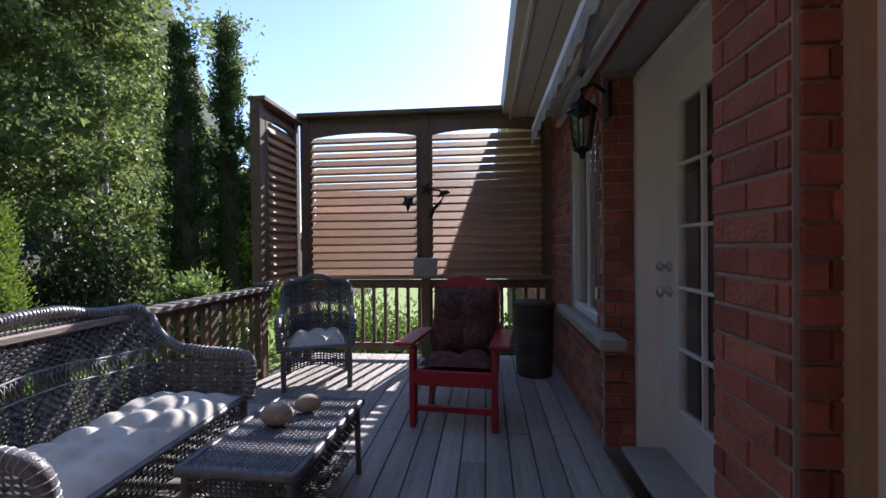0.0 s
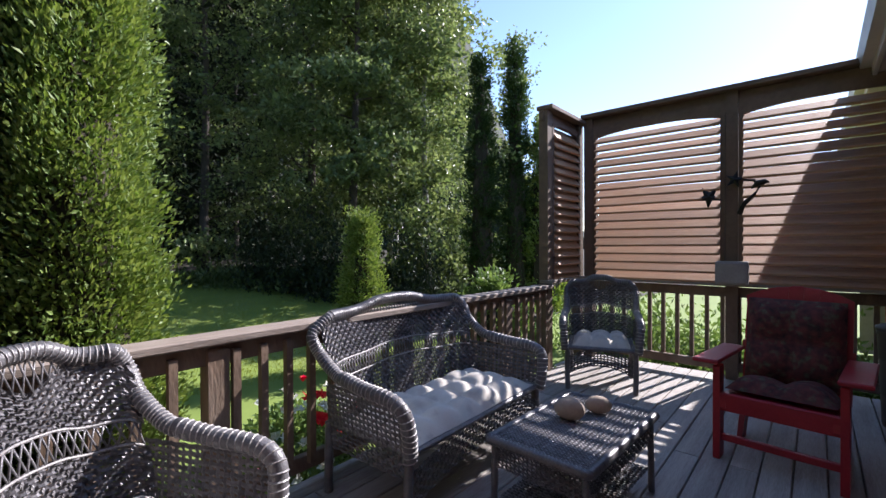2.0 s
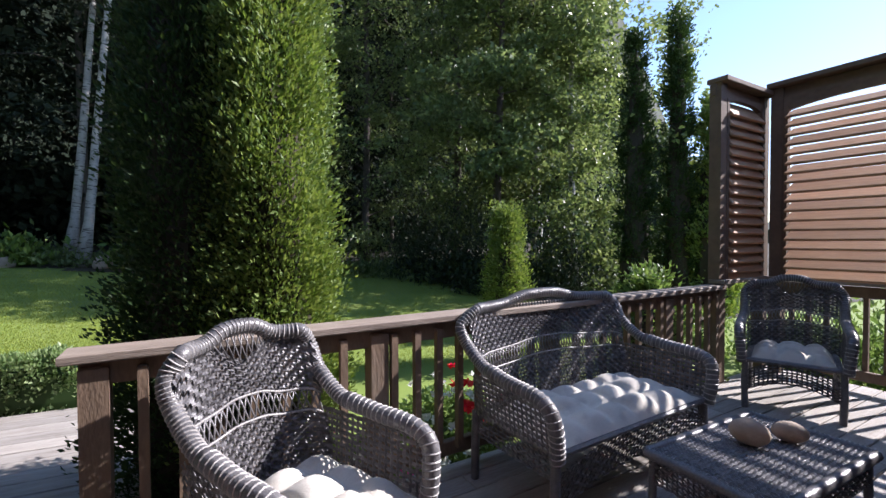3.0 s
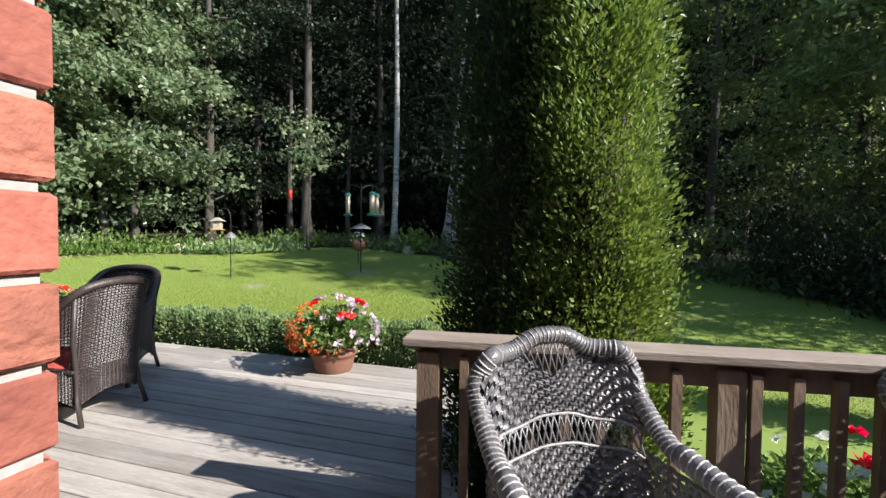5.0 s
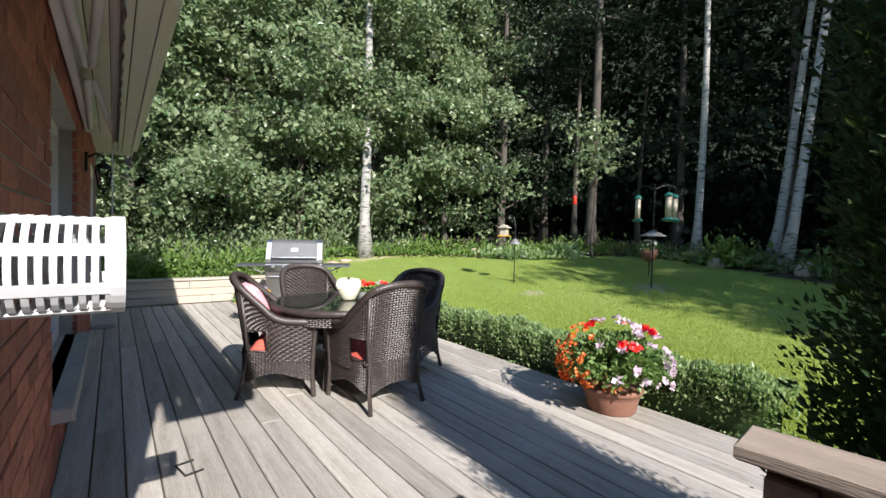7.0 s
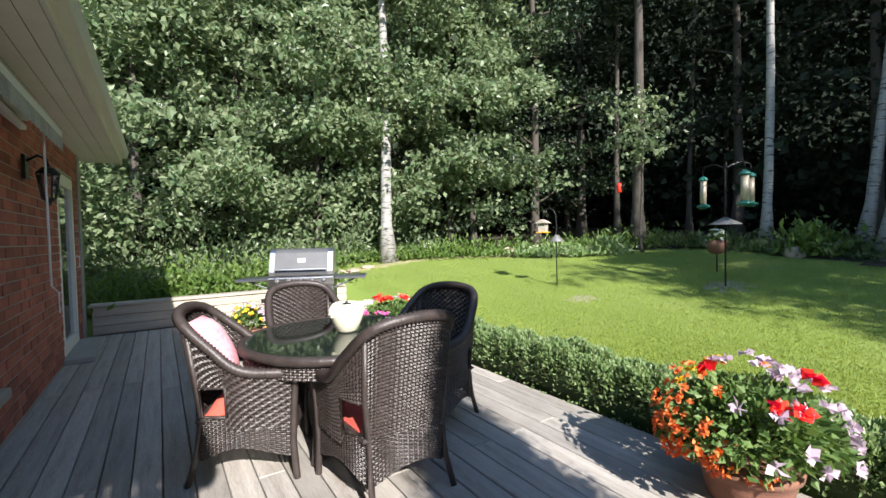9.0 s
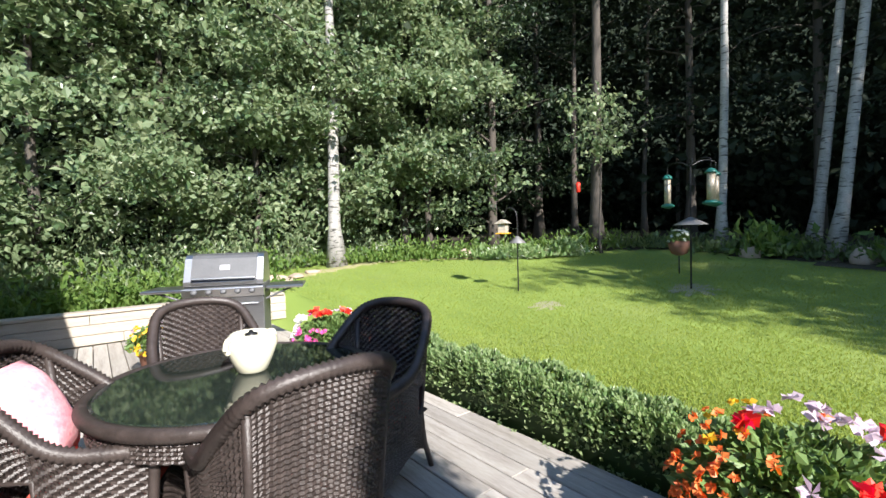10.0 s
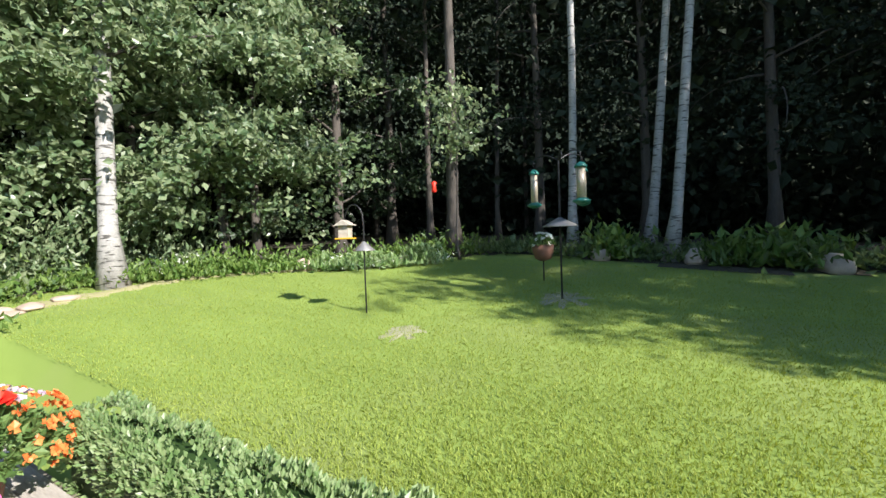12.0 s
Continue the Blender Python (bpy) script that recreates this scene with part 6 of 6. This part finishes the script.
# ---- bird feeders ----


def hood(t, z, r):
    part("baffle", Geo().lathe([(r, 0), (r * 0.98, 0.008), (r * 0.25, 0.10), (0.02, 0.12)], 28, (0, 0, z)), TINROOF, t, "grey metal cone baffle", True)


fz = ground_z(-9.04, -4.34)
f2 = thing("feeder_pole", "black metal pole with hanging arms and a grey cone baffle", "bird feeder pole", pose(-9.04, -4.34, fz))
part("pole", Geo().tube([(0, 0, -0.1), (0, 0, 1.92)], 0.014, 8), BLACKM, f2)
hood(f2, 0.98, 0.235)
for k, (dx, dy) in enumerate(((-0.1, -0.36), (0.1, 0.30), (-0.30, 0.22), (0.2, 0.1))):
    part("arm", Geo().tube(smooth_path([(0, 0, 1.86), (dx * 0.5, dy * 0.5, 1.95), (dx, dy, 1.93), (dx * 1.06, dy * 1.06, 1.85)], 5), 0.009, 6), BLACKM, f2, "", True)


def tube_feeder(x, y, z, s, label):
    t = thing("tube_feeder", label, "bird feeder", pose(x, y, z), "tube feeders on the pole")
    part("hanger", Geo().tube([(0, 0, 0.0), (0, 0, -0.07)], 0.004, 6), BLACKM, t)
    part("cap", Geo().lathe([(0.075 * s, -0.13), (0.075 * s, -0.115), (0.05 * s, -0.08), (0.015, -0.06)], 16), GREENP, t, "green plastic cap", True)
    part("tube", Geo().lathe([(0.05 * s, -0.52), (0.05 * s, -0.13)], 16), SEED, t, "clear tube full of seed", True)
    part("tray", Geo().lathe([(0.03, -0.60), (0.10 * s, -0.57), (0.105 * s, -0.55), (0.05 * s, -0.52)], 16), GREENP, t, "green plastic tray", True)
    for k in range(3):
        part("perch", Geo().tube([(-0.09, 0, -0.22 - 0.1 * k), (0.09, 0, -0.22 - 0.1 * k)], 0.005, 6), GREENP, t)


tube_feeder(-9.146, -4.722, fz + 1.85, 0.95, "green capped tube feeder hanging alone on an arm")
tube_feeder(-8.934, -4.022, fz + 1.85, 1.1, "thick tube feeder with green cap and tray")
tube_feeder(-9.358, -4.107, fz + 1.85, 0.95, "thin tube feeder behind another on the pole")
f1 = thing("feeder_pole", "thin shepherd's crook pole with a grey cone baffle", "bird feeder pole", pose(-7.40, -6.35, ground_z(-7.40, -6.35)))
part("pole", Geo().tube(smooth_path([(0, 0, -0.1), (0, 0, 0.7), (0, 0, 1.20), (0.02, -0.07, 1.36), (0.04, -0.18, 1.36), (0.05, -0.26, 1.24)], 6), 0.010, 8), BLACKM, f1, "", True)
hood(f1, 0.79, 0.14)
bz = ground_z(-7.40, -6.35) + 1.24
bh = thing("bird_house", "small wooden bird feeder house with a pale roof", "bird feeder", pose(-7.35, -6.61, bz, 0, 0, 25))
part("hanger", Geo().tube([(0, 0, 0), (0, 0, -0.06)], 0.004, 6), BLACKM, bh)
part("roof", Geo().add([(-0.13, -0.11, -0.12), (0.13, -0.11, -0.12), (0.13, 0.11, -0.12), (-0.13, 0.11, -0.12), (-0.13, 0, -0.05), (0.13, 0, -0.05)], [(0, 1, 5, 4), (2, 3, 4, 5), (0, 4, 3), (1, 2, 5), (3, 2, 1, 0)]), TIMBER, bh, "pale sloping roof")
part("box", Geo().box((0, 0, -0.20), (0.17, 0.13, 0.16), None, 0.006), TIMBER, bh)
part("floor", Geo().box((0, 0, -0.285), (0.24, 0.20, 0.018), None, 0.004), P_YELLOW, bh, "yellow tray")
hb = thing("hanging_basket", "brown hanging flower basket in the shade", "flower basket", pose(-10.1, -4.95, ground_z(-10.1, -4.95)))
part("stand", Geo().tube([(0, 0, -0.1), (0, 0, 1.0)], 0.012, 6), BLACKM, hb)
part("basket", Geo().lathe([(0.05, 0.32), (0.13, 0.36), (0.17, 0.48), (0.175, 0.58), (0.16, 0.57)], 20), TERRA, hb, "terracotta bowl", True)
flower_mass(hb, (0, 0, 0.62), 0.2, 0.15, 500, (("white_bloom", P_WHITE, 24, 0.035, (0.5, 0.3, 0.8), 0.6, 6),), 41)
rf = thing("red_feeder", "small red hanging bird feeder among the trunks", "bird feeder", pose(-11.4, -7.85, 2.40))
part("body", Geo().lathe([(0.02, -0.12), (0.06, -0.10), (0.045, 0.0), (0.06, 0.10), (0.02, 0.13)], 14), P_RED, rf, "", True)
part("hanger", Geo().tube([(0, 0, 0.12), (0.02, 0, 1.9)], 0.004, 5), BLACKM, rf)

# ---- grass ----
np.random.seed(77)
n = 300000
r = 1.2 + 8.5 * np.random.uniform(0, 1, n) ** 1.5
ang = np.random.uniform(radians(95), radians(265), n)
gx, gy = -3.6 + r * np.cos(ang), -2.6 + r * np.sin(ang)
keep = (gx < -4.72) & (gx > -12.2)
gx, gy = gx[keep], gy[keep]
gz = np.array([ground_z(a, b) for a, b in zip(gx.tolist(), gy.tolist())])
blades = Geo().leaves(np.stack([gx, gy, gz - 0.004], 1), np.stack([np.random.normal(0, 0.55, len(gx)), np.random.normal(0, 0.55, len(gx)), np.full(len(gx), 1.0)], 1), 0.032, 0.2, 0.05)
gs = part("grass", blades, L_GRASS)
tagged(gs, "short mown grass blades of the lawn", "grass", kind="stuff")
# bare worn patches under the feeders
for x, y, r in ((-7.0, -5.45, 0.30), (-9.1, -4.3, 0.45)):
    g = Geo()
    k = 22
    g.v = [(x, y, ground_z(x, y) + 0.012)] + [(x + r * (1 + 0.3 * math.sin(i * 2.3)) * math.cos(2 * math.pi * i / k), y + r * 0.8 * (1 + 0.25 * math.cos(i * 1.7)) * math.sin(2 * math.pi * i / k), ground_z(x + r * math.cos(2 * math.pi * i / k), y + r * math.sin(2 * math.pi * i / k)) - 0.002) for i in range(k)]
    g.f = [(0, 1 + i, 1 + (i + 1) % k) for i in range(k)]
    structure("ground_patch", g, mat("worn_soil", (0.30, 0.29, 0.20), (0.20, 0.20, 0.10), 12, 0.95, 0.4, 60), "bare worn patch in the lawn")
